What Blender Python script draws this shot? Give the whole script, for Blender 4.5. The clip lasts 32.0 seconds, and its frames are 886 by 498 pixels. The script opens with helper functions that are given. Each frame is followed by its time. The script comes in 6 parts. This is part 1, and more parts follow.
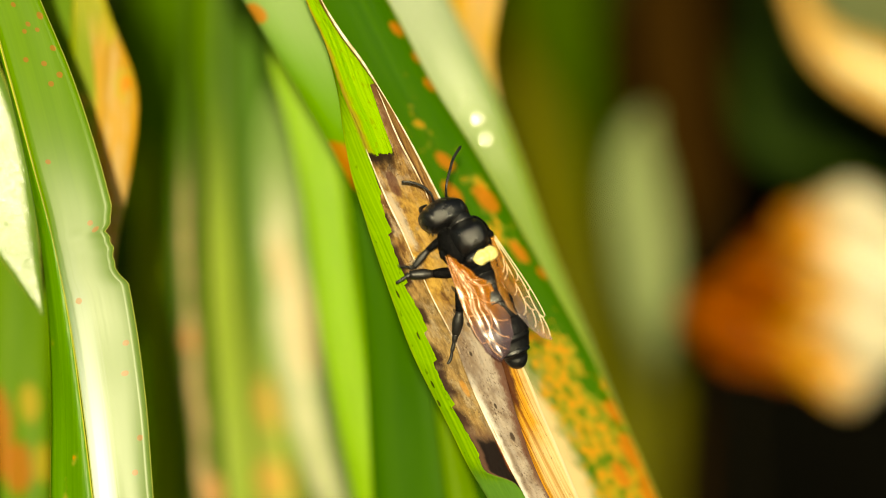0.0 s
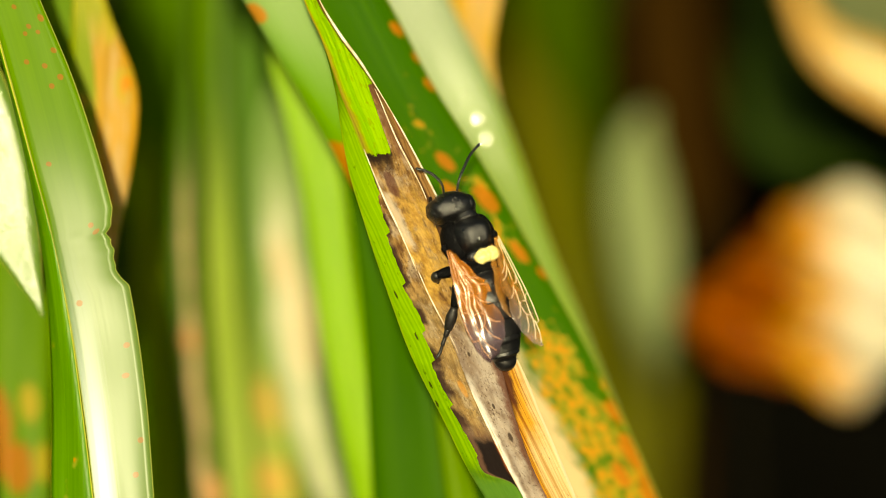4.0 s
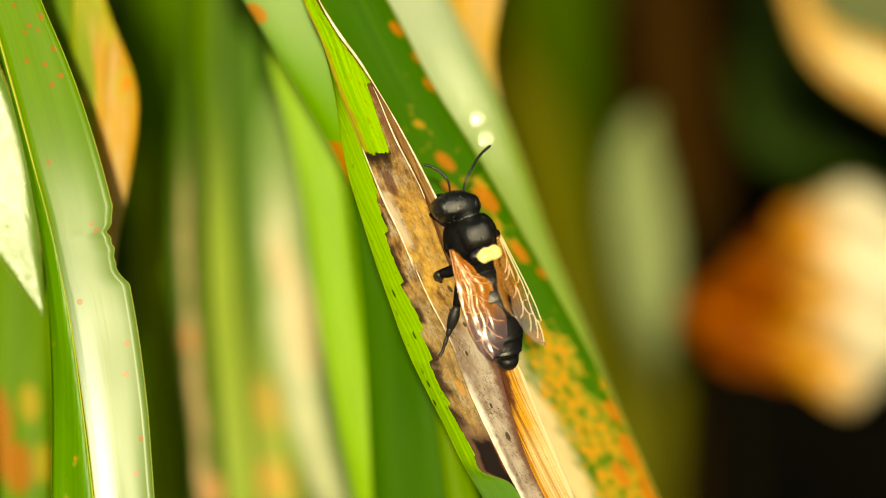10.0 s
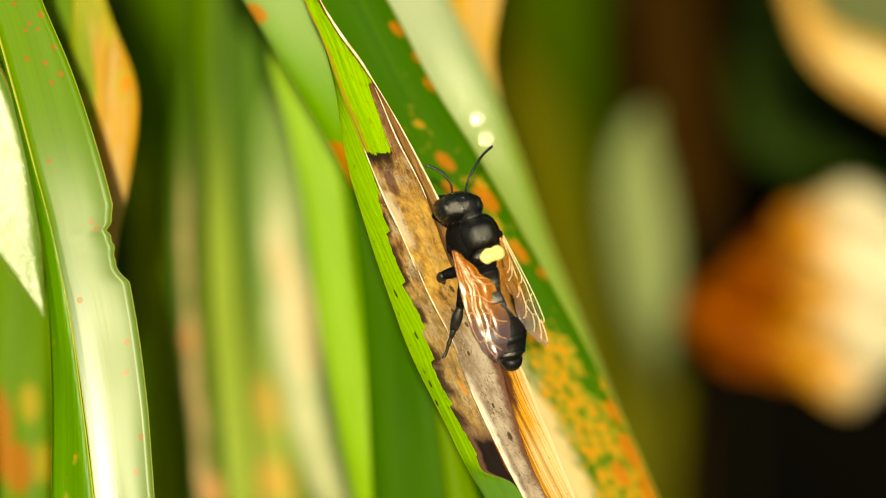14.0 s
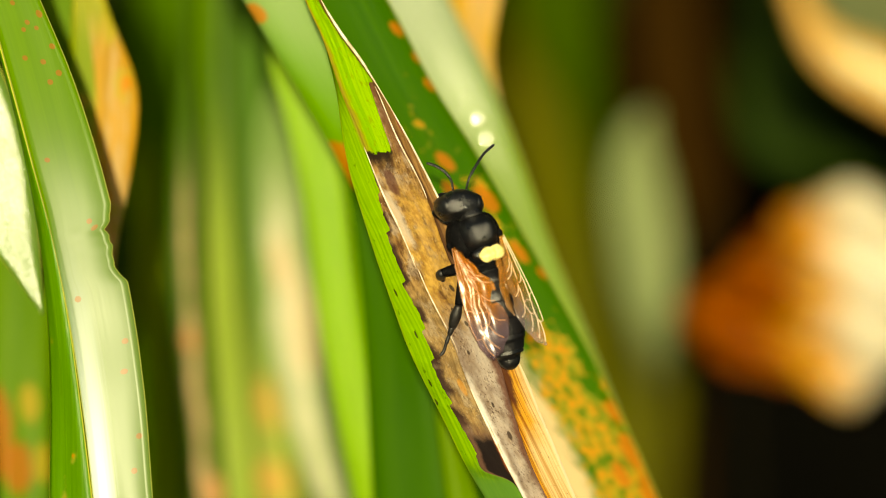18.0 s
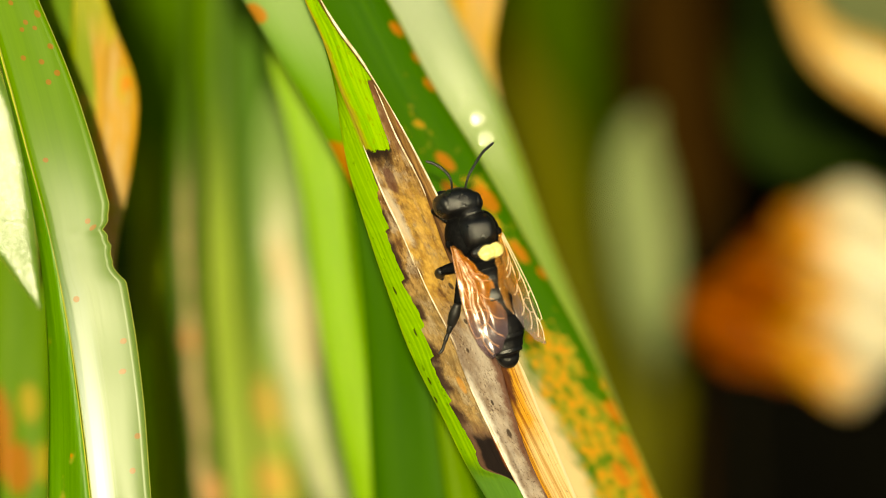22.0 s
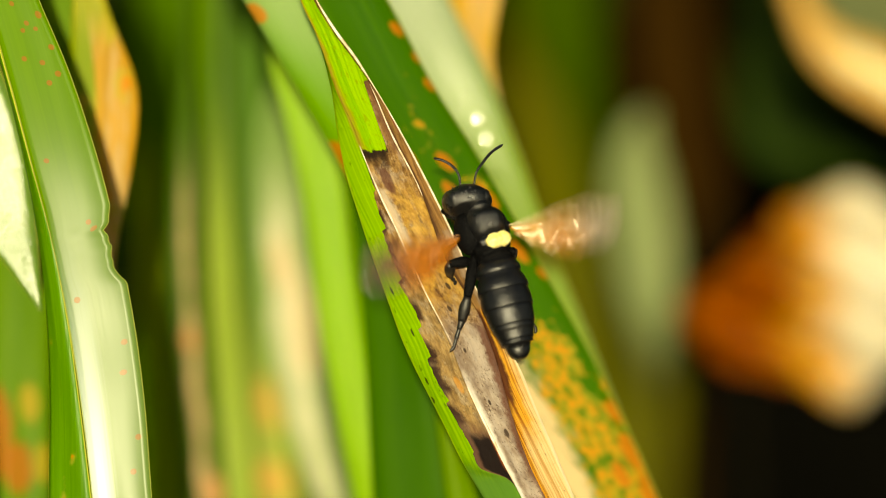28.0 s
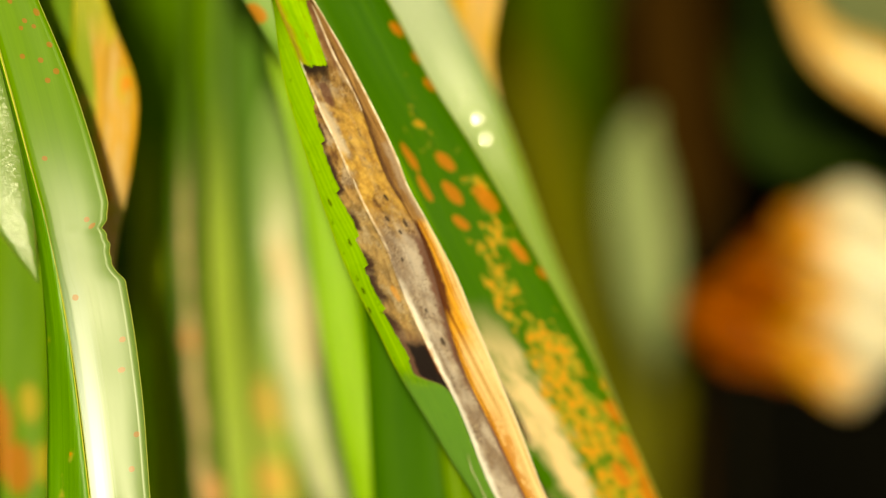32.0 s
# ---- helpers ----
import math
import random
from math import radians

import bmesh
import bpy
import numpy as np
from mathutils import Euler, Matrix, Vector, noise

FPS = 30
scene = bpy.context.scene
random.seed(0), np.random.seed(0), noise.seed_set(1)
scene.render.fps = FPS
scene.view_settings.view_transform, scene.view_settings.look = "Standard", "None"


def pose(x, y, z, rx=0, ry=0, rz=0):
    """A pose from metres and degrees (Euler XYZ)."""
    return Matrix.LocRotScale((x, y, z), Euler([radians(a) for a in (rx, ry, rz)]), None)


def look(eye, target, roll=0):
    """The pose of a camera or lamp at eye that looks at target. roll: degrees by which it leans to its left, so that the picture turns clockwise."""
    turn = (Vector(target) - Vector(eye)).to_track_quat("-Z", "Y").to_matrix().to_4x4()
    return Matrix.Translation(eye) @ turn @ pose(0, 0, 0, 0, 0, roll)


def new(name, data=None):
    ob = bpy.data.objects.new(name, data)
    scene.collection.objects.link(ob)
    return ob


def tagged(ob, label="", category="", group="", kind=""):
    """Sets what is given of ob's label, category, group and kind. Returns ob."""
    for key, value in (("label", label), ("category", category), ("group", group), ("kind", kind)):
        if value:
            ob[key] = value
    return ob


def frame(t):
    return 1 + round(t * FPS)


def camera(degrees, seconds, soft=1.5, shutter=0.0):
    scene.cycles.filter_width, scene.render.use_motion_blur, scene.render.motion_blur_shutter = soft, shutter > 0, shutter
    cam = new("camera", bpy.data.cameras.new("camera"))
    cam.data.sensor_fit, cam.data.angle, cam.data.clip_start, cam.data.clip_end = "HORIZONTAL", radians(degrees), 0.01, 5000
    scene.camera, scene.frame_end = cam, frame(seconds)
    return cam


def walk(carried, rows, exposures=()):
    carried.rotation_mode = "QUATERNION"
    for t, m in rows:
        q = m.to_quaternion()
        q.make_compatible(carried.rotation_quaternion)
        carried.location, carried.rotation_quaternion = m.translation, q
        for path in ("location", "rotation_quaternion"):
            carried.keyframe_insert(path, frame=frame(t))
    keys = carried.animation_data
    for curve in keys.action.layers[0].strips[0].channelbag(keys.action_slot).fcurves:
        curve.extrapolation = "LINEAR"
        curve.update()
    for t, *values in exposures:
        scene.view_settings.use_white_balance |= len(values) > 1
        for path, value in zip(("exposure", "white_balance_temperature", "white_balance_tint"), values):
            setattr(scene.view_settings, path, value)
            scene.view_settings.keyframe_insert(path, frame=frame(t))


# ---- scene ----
cam = camera(10.0, 32.0, soft=1.0, shutter=0.5)
MM = 0.001
# The spot that the lens is focused on: x to the right, y up along the view, z towards the lens.
HERE = pose(0, 0, 0.29, 75, 0, 0)
EYE = HERE @ pose(0, 0, 0.4254)
cam.data.dof.use_dof = True
cam.data.dof.focus_distance = 0.4254
cam.data.dof.aperture_fstop = 13.0
walk(cam, [(0.0, EYE), (32.0, EYE)], exposures=[(0.0, 0.37, 9200, -5), (14.0, 0.36, 9200, -5), (19.0, 0.32, 9200, -5), (32.0, 0.31, 9200, -5)])

# ---- daylight ----
SUN_HIGH, SUN_ROUND = 17.5, 180.0
world = bpy.data.worlds.new("daylight")
scene.world = world
world.use_nodes = True
wn = world.node_tree
sky = wn.nodes.new("ShaderNodeTexSky")
sky.sky_type = "NISHITA"
sky.sun_disc = False
sky.sun_elevation = radians(SUN_HIGH)
sky.sun_rotation = radians(SUN_ROUND)
wn.nodes["Background"].inputs["Strength"].default_value = 0.06
wn.links.new(sky.outputs["Color"], wn.nodes["Background"].inputs["Color"])
sun = new("sun", bpy.data.lights.new("sun", "SUN"))
sun.data.energy = 5.0
sun.data.angle = radians(0.53)
sun.data.color = (1.0, 0.925, 0.79)
az, el = radians(SUN_ROUND), radians(SUN_HIGH)
sun.matrix_world = look((math.sin(az) * math.cos(el), math.cos(az) * math.cos(el), math.sin(el)), (0, 0, 0))


# ---- materials ----
class Nodes:
    """A small writer of node trees."""

    def __init__(self, name):
        self.mat = bpy.data.materials.new(name)
        self.mat.use_nodes = True
        self.tree = self.mat.node_tree
        self.bsdf = self.tree.nodes["Principled BSDF"]
        self.out = self.tree.nodes["Material Output"]

    def put(self, socket, value):
        if isinstance(value, bpy.types.NodeSocket):
            self.tree.links.new(value, socket)
        else:
            socket.default_value = value

    def node(self, kind, out=0, inputs=(), operation=None, use_clamp=False, interpolation_type=None, uv_map=None):
        n = self.tree.nodes.new(kind)
        if operation:
            n.operation = operation
        if use_clamp:
            n.use_clamp = True
        if interpolation_type:
            n.interpolation_type = interpolation_type
        if uv_map:
            n.uv_map = uv_map
        for key, value in dict(inputs).items():
            self.put(n.inputs[key], value)
        return n.outputs[out]

    def maths(self, op, a, b=0.0, clamp=False):
        return self.node("ShaderNodeMath", inputs={0: a, 1: b}, operation=op, use_clamp=clamp)

    def mix(self, f, a, b, blend="MIX"):
        n = self.tree.nodes.new("ShaderNodeMix")
        n.data_type, n.blend_type = "RGBA", blend
        for key, value in ((0, f), (6, a), (7, b)):
            self.put(n.inputs[key], (*value, 1.0) if isinstance(value, tuple) and len(value) == 3 else value)
        return n.outputs[2]

    def step(self, x, lo, hi):
        return self.node("ShaderNodeMapRange", inputs={0: x, 1: lo, 2: hi}, interpolation_type="SMOOTHSTEP")

    def noise(self, vec, scale, detail=4.0, rough=0.6, out=0):
        return self.node("ShaderNodeTexNoise", out, {"Vector": vec, "Scale": scale, "Detail": detail, "Roughness": rough})

    def uv(self, sx=1.0, sy=1.0, shift=0.0):
        """Millimetres across and along a blade."""
        return self.node("ShaderNodeMapping", inputs={0: self.node("ShaderNodeUVMap", uv_map="UVMap"), "Scale": (sx, sy, 1.0), "Location": (shift, shift, 0)})

    def place(self):
        return self.node("ShaderNodeTexCoord", 3)

    def bump(self, height, strength, distance):
        self.put(self.bsdf.inputs["Normal"], self.node("ShaderNodeBump", inputs={"Strength": strength, "Distance": distance, "Height": height}))

    def thin(self, colour, amount):
        """Let light through the sheet."""
        tr = self.node("ShaderNodeBsdfTranslucent", inputs={"Color": colour})
        mixed = self.node("ShaderNodeMixShader", inputs={0: amount, 1: self.bsdf.outputs[0], 2: tr})
        self.tree.links.new(mixed, self.out.inputs[0])


def blade_material(name, low, high, rust=0.0, rust_size=0.5, dry=0.0, gloss=0.35, through_light=0.45, seed=0.0, rust_low=-1.0, rust_high=0.0,
                   rust_colour=(0.80, 0.26, 0.012), dry_or_fade_colour=(0.62, 0.42, 0.16), edge=None, mottle=0.5, beads=False, dry_or_fade_from=None, shine=0.3, relief=0.5, lit_or_lime_half=None, dry_or_fade_wide=False, blots=(), blot_colour=(0.58, 0.20, 0.015), rust_side=None, dry_mid=0.05, worn=0.2, dry_span=(1.05, 0.75), rim_right=False, sheen_or_tint=None):
    """A strap leaf with parallel veins, blotches and rust spots; sizes in mm on the blade."""
    m = Nodes(name)
    veins = m.noise(m.uv(2.6, 0.02, seed), 1.0, 3.0, 0.7)
    fine = m.noise(m.uv(9.0, 0.10, seed), 1.0, 2.0, 0.6)
    blotch = m.noise(m.uv(0.25, 0.05, seed + 3), 1.0, 4.0, 0.65)
    col = m.mix(m.step(veins, 0.3, 0.7), low, high)
    col = m.mix(m.maths("MULTIPLY", m.step(blotch, 0.35, 0.75), mottle), col, (low[0] * 0.7, low[1] * 0.8, low[2] * 0.7))
    if dry > 0:
        d = m.step(m.noise(m.uv(0.3, 0.035, seed + 11), 1.0, 5.0, 0.7), 0.78 - dry * 0.6, 0.9 - dry * 0.6)
        col = m.mix(d, col, dry_or_fade_colour)
    # left half tinted: painted light on the rusty blade, lime tissue on the bent
    if lit_or_lime_half:
        v_at = m.maths("ADD", m.node("ShaderNodeSeparateXYZ", 1, {0: m.uv()}), m.maths("MULTIPLY", blotch, 6.0))
        half = m.node("ShaderNodeSeparateXYZ", 0, {0: m.node("ShaderNodeUVMap", uv_map="Side")})
        col = m.mix(m.maths("MULTIPLY", m.step(v_at, lit_or_lime_half[1], lit_or_lime_half[0]), m.step(half, -0.14, -0.24)), col, lit_or_lime_half[2])
    if dry_or_fade_from:
        v_at = m.maths("ADD", m.node("ShaderNodeSeparateXYZ", 1, {0: m.uv()}), m.maths("MULTIPLY", blotch, 6.0))
        mid = m.maths("ABSOLUTE", m.maths("ADD", m.node("ShaderNodeSeparateXYZ", 0, {0: m.node("ShaderNodeUVMap", uv_map="Side")}), -dry_mid))
        col = m.mix(m.maths("MULTIPLY", m.step(v_at, *dry_or_fade_from), m.step(m.maths("ADD", mid, m.maths("ADD", m.maths("MULTIPLY", veins, 0.4), m.maths("MULTIPLY", m.noise(m.uv(0.5, 0.28, seed + 31), 1.0, 4.0, 0.65), 0.0 if dry_or_fade_wide else 0.9))), *((1.25, 1.1) if dry_or_fade_wide else dry_span))), col, dry_or_fade_colour)
    if sheen_or_tint:
        # a stretch of painted sheen or plain tint: from and to along the blade, from and to across it, colour
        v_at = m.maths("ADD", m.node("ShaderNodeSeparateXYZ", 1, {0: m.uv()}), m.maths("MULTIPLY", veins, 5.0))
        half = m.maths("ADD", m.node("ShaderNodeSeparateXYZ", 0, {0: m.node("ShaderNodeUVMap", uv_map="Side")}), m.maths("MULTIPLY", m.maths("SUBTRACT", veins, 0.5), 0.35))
        col = m.mix(m.maths("MULTIPLY", m.step(v_at, sheen_or_tint[0], sheen_or_tint[1]), m.step(half, sheen_or_tint[2], sheen_or_tint[3])), col, sheen_or_tint[4])
    if rust > 0:
        warp = m.node("ShaderNodeVectorMath", inputs={0: m.uv(1.0, 0.75, seed + 7), 1: m.noise(m.uv(0.9, 0.7, seed), 1.0, 3.0, 0.7, 1)}, operation="ADD")
        v = m.node("ShaderNodeTexVoronoi", 0, {"Vector": warp, "Scale": rust_size, "Randomness": 1.0})
        pick = m.noise(m.uv(0.22, 0.13, seed + 5), 1.0, 3.0, 0.7)
        along = m.node("ShaderNodeSeparateXYZ", 1, {0: m.uv()})
        zone = m.node("ShaderNodeMapRange", inputs={0: along, 1: rust_low, 2: rust_high, 3: 0.0, 4: 1.0})
        chance = m.maths("ADD", pick, m.maths("MULTIPLY", zone, 0.34 * rust))
        if rust_side is not None:
            half = m.node("ShaderNodeSeparateXYZ", 0, {0: m.node("ShaderNodeUVMap", uv_map="Side")})
            chance = m.maths("MULTIPLY", chance, m.step(half, rust_side - 0.15, rust_side + 0.15))
        size = m.maths("MULTIPLY", m.step(chance, 0.56, 0.80), 0.25 + 0.3 * rust)
        spot = m.step(m.maths("SUBTRACT", size, v), -0.07, 0.13)
        halo = m.maths("MULTIPLY", m.step(m.maths("SUBTRACT", size, v), -0.34, 0.0), m.step(chance, 0.62, 0.76))
        col = m.mix(m.maths("MULTIPLY", halo, 0.7), col, (0.52, 0.46, 0.05))
        col = m.mix(m.maths("MULTIPLY", spot, 0.82), col, rust_colour)
    if blots:
        rough_edge = m.maths("MULTIPLY", m.maths("SUBTRACT", m.noise(m.uv(0.7, 0.5, seed + 23), 1.0, 4.0, 0.7), 0.5), 1.6)
        s_at = m.node("ShaderNodeSeparateXYZ", 0, {0: m.node("ShaderNodeUVMap", uv_map="Side")})
        l_at = m.node("ShaderNodeSeparateXYZ", 1, {0: m.uv()})
        for s0, v0, rs, rv, *own in blots:
            a = m.maths("MULTIPLY", m.maths("SUBTRACT", s_at, s0), 1.0 / rs)
            b = m.maths("MULTIPLY", m.maths("SUBTRACT", l_at, v0), 1.0 / rv)
            far = m.maths("ADD", m.maths("ADD", m.maths("MULTIPLY", a, a), m.maths("MULTIPLY", b, b)), rough_edge)
            col = m.mix(m.maths("MULTIPLY", m.step(far, 1.1, 0.55), 0.85), col, own[0] if own else blot_colour)
    rim = m.node("ShaderNodeSeparateXYZ", 0, {0: m.node("ShaderNodeUVMap", uv_map="Side")})
    if edge is not None:
        col = m.mix(m.maths("MULTIPLY", m.step(rim if rim_right else m.maths("ABSOLUTE", rim), 0.95, 0.99), 0.85), col, edge)
    m.put(m.bsdf.inputs["Base Color"], col)
    m.put(m.bsdf.inputs["Roughness"], m.maths("ADD", m.maths("MULTIPLY", fine, worn), gloss - worn / 2))
    m.put(m.bsdf.inputs["Specular IOR Level"], shine)
    if beads:
        cell = m.noise(m.uv(2.8, 4.2, seed), 1.0, 2.0, 0.6)
        m.bump(m.maths("ADD", cell, m.maths("MULTIPLY", fine, 0.1)), 1.0, 0.000062)
    else:
        m.bump(m.maths("ADD", m.maths("MULTIPLY", fine, 0.4), veins), relief, 0.00010)
    bright = m.mix(1.0, col, (1.25, 1.25, 0.9), "MULTIPLY")
    m.thin(bright, through_light)
    return m.mat


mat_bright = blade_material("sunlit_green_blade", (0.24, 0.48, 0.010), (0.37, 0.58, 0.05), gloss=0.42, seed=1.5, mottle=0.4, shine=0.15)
# left half carries painted light and sheen; the right half stays darker green
mat_rusty = blade_material("rusty_green_blade", (0.036, 0.145, 0.0006), (0.065, 0.20, 0.0015), rust=0.85, rust_size=1.6, rust_colour=(0.74, 0.30, 0.02), rust_side=0.02,
                           sheen_or_tint=(36.0, 22.0, 0.05, -0.35, (0.27, 0.43, 0.12)), blots=((-0.95, 22.8, 0.14, 1.2), (-0.95, 38.0, 0.24, 1.6), (-0.9, 41.0, 0.30, 2.0), (-0.62, 41.3, 0.13, 1.2), (-0.9, 46.0, 0.12, 1.1), (-0.78, 48.8, 0.08, 0.7), (-0.68, 49.7, 0.07, 0.6), (-0.72, 54.2, 0.11, 1.1), (-0.57, 56.0, 0.08, 0.8),
                                  (0.88, 24.3, 0.09, 0.8), (0.95, 26.8, 0.06, 0.6), (0.93, 29.3, 0.08, 0.8), (0.45, 37.4, 0.13, 1.0), (0.30, 40.5, 0.12, 1.2), (0.73, 40.5, 0.16, 1.3), (0.2, 43.5, 0.10, 0.8), (0.78, 45.2, 0.10, 1.1), (0.93, 46.9, 0.06, 0.7),
                                  (-0.02, 37.5, 0.07, 1.6), (-0.05, 40.5, 0.06, 1.5), (-0.40, 63.0, 0.07, 4.0, (0.07, 0.03, 0.02)), (-0.62, 70.0, 0.08, 5.5, (0.07, 0.03, 0.02)), (-0.62, 62.5, 0.07, 1.3), (0.92, 62.0, 0.10, 1.6), (0.90, 66.5, 0.14, 2.2), (0.93, 71.0, 0.16, 2.6), (0.62, 69.0, 0.10, 1.6)),
                           lit_or_lime_half=(40.0, 53.0, (0.15, 0.36, 0.005)), gloss=0.40, dry_or_fade_from=(54.0, 63.0), dry_mid=-0.10, dry_span=(1.02, 0.70), rim_right=True, dry_or_fade_colour=(0.78, 0.62, 0.36), seed=2.0, rust_low=28.0, rust_high=62.0, edge=(0.5, 0.62, 0.1), mottle=0.3, shine=0.2)
# whitish upper part is sheen put into the colour, fading to its green
mat_pale = blade_material("pale_green_blade", (0.34, 0.44, 0.25), (0.47, 0.54, 0.38), gloss=0.35, seed=3.0, dry_or_fade_from=(27.0, 46.0), dry_or_fade_wide=True, dry_or_fade_colour=(0.21, 0.34, 0.03), edge=(0.45, 0.52, 0.15), shine=0.55)
mat_orange = blade_material("orange_dying_blade", (0.58, 0.32, 0.015), (0.80, 0.50, 0.06), rust=0.6, rust_size=0.12, dry=0.6, gloss=0.5, seed=4.0, shine=0.15)
mat_bent = blade_material("orange_and_lime_blade", (0.50, 0.26, 0.015), (0.72, 0.42, 0.05), rust=0.45, rust_size=0.35, rust_colour=(0.70, 0.26, 0.015), dry=0.5, sheen_or_tint=(29.0, 23.5, 1.5, 1.4, (0.36, 0.38, 0.03)), lit_or_lime_half=(500.0, 600.0, (0.24, 0.33, 0.008)), gloss=0.5, seed=4.0, shine=0.15)
# whitish band and paler lower part put the leaf's sheen into its colour
mat_left = blade_material("spotted_green_blade", (0.125, 0.285, 0.001), (0.15, 0.315, 0.002), sheen_or_tint=(40.0, 66.0, -0.05, -0.62, (0.78, 0.86, 0.92)), blots=((-0.07, 20.1, 0.10, 0.26), (0.75, 21.3, 0.13, 0.39), (0.20, 21.9, 0.10, 0.26), (-0.02, 22.5, 0.09, 0.23), (0.45, 22.5, 0.09, 0.23), (-0.30, 24.9, 0.10, 0.26), (0.73, 24.3, 0.11, 0.29), (0.25, 25.5, 0.10, 0.26), (0.62, 26.7, 0.11, 0.29), (0.25, 27.3, 0.10, 0.26), (-0.52, 33.9, 0.09, 0.23), (0.33, 39.5, 0.10, 0.26), (0.55, 40.1, 0.12, 0.26), (-0.60, 45.8, 0.11, 0.29), (0.60, 50.1, 0.12, 0.26), (0.45, 52.6, 0.13, 0.26), (0.70, 58.1, 0.11, 0.26), (0.45, 60.9, 0.11, 0.26)), blot_colour=(0.40, 0.16, 0.008), gloss=0.30, seed=5.0, edge=(0.62, 0.64, 0.16), mottle=0.2, dry_or_fade_from=(27.0, 50.0), dry_or_fade_wide=True, dry_or_fade_colour=(0.18, 0.29, 0.075), shine=0.22, relief=0.0, worn=0.06)
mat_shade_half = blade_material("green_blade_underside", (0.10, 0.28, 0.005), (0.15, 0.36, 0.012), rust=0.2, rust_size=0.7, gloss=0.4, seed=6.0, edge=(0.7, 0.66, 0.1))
mat_glaze = blade_material("glossy_beaded_blade", (0.14, 0.27, 0.03), (0.20, 0.33, 0.06), gloss=0.24, seed=7.0, beads=True, edge=(0.75, 0.72, 0.12), shine=1.0, mottle=0.1, worn=0.05)
mat_low = blade_material("half_rusted_blade", (0.10, 0.24, 0.003), (0.16, 0.30, 0.006), blots=((-0.85, 56.0, 0.55, 4.5), (0.25, 53.5, 0.40, 2.0, (0.46, 0.34, 0.02)), (-0.2, 59.5, 0.6, 2.6), (0.7, 59.0, 0.3, 2.0, (0.46, 0.34, 0.02))), blot_colour=(0.46, 0.15, 0.008), gloss=0.5, seed=9.0, shine=0.15)
mat_tan = blade_material("tan_drying_blade", (0.04, 0.11, 0.002), (0.08, 0.17, 0.006), dry_or_fade_from=(33.0, 46.0), gloss=0.5, seed=10.0, dry_or_fade_colour=(0.62, 0.45, 0.24), shine=0.15, blots=((0.6, 67.0, 0.6, 1.8), (-0.1, 52.0, 0.4, 1.2)), blot_colour=(0.66, 0.32, 0.13))
mat_straw = blade_material("pale_yellow_blade", (0.20, 0.33, 0.08), (0.33, 0.45, 0.16), dry_or_fade_from=(9.0, 20.0), dry_mid=0.0, dry_span=(1.40, 0.85), gloss=0.5, seed=11.0, dry_or_fade_colour=(0.68, 0.66, 0.48), shine=0.15, mottle=0.5, blots=((0.45, 25.0, 0.35, 6.0), (-0.05, 18.5, 0.4, 3.0)), blot_colour=(0.74, 0.58, 0.38))
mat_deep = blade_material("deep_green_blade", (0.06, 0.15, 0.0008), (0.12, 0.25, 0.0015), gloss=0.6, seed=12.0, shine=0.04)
# darkened base colour carries the shade on this leaf
mat_mid = blade_material("shaded_green_blade", (0.033, 0.130, 0.0004), (0.056, 0.168, 0.0008), gloss=0.5, seed=17.0, shine=0.06)
mat_stripe = blade_material("mid_green_blade", (0.06, 0.16, 0.003), (0.13, 0.24, 0.008), dry_or_fade_from=(30.0, 52.0), dry_or_fade_wide=True, dry_or_fade_colour=(0.33, 0.44, 0.06), gloss=0.45, seed=15.0, shine=0.15)
# turns dark olive towards its foot
mat_dim = blade_material("dim_grey_green_blade", (0.24, 0.30, 0.11), (0.33, 0.38, 0.18), gloss=0.5, seed=14.0, shine=0.1, dry_or_fade_from=(27.0, 39.0), dry_or_fade_wide=True, dry_or_fade_colour=(0.07, 0.07, 0.002))
# dark green with the leaf's shade already in the base colour
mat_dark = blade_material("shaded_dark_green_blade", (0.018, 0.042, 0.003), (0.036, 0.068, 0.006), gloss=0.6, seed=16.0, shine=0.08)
mat_fade = blade_material("fading_green_blade", (0.06, 0.17, 0.006), (0.11, 0.23, 0.02), dry_or_fade_from=(40.0, 70.0), dry_or_fade_wide=True, dry_or_fade_colour=(0.36, 0.44, 0.08), gloss=0.5, seed=22.0, shine=0.1, blots=((0.35, 57.0, 0.5, 3.0), (0.1, 65.0, 0.6, 2.5)), blot_colour=(0.70, 0.42, 0.10))
mat_umber = blade_material("dull_brown_blade", (0.20, 0.36, 0.005), (0.34, 0.32, 0.015), gloss=0.6, dry=0.3, seed=23.0, dry_or_fade_colour=(0.34, 0.15, 0.01), shine=0.1)
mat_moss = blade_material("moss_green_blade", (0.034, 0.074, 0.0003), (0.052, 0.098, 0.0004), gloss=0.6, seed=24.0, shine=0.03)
mat_lime = blade_material("yellow_green_blade", (0.12, 0.25, 0.003), (0.18, 0.31, 0.007), gloss=0.5, seed=18.0, shine=0.1)
# added brown leaf; the dim background is put into its low base colour
mat_dim_brown = blade_material("dim_brown_blade", (0.020, 0.009, 0.0008), (0.034, 0.0145, 0.0016), gloss=0.8, through_light=0.2, seed=19.0, shine=0.02)
mat_grey = blade_material("dull_grey_green_blade", (0.07, 0.09, 0.03), (0.14, 0.15, 0.07), gloss=0.6, through_light=0.2, seed=20.0, shine=0.1)
mat_olive = blade_material("olive_blade", (0.10, 0.100, 0.0003), (0.155, 0.148, 0.0005), shine=0.05, dry=0.25, gloss=0.5, seed=13.0, dry_or_fade_colour=(0.19, 0.13, 0.003))


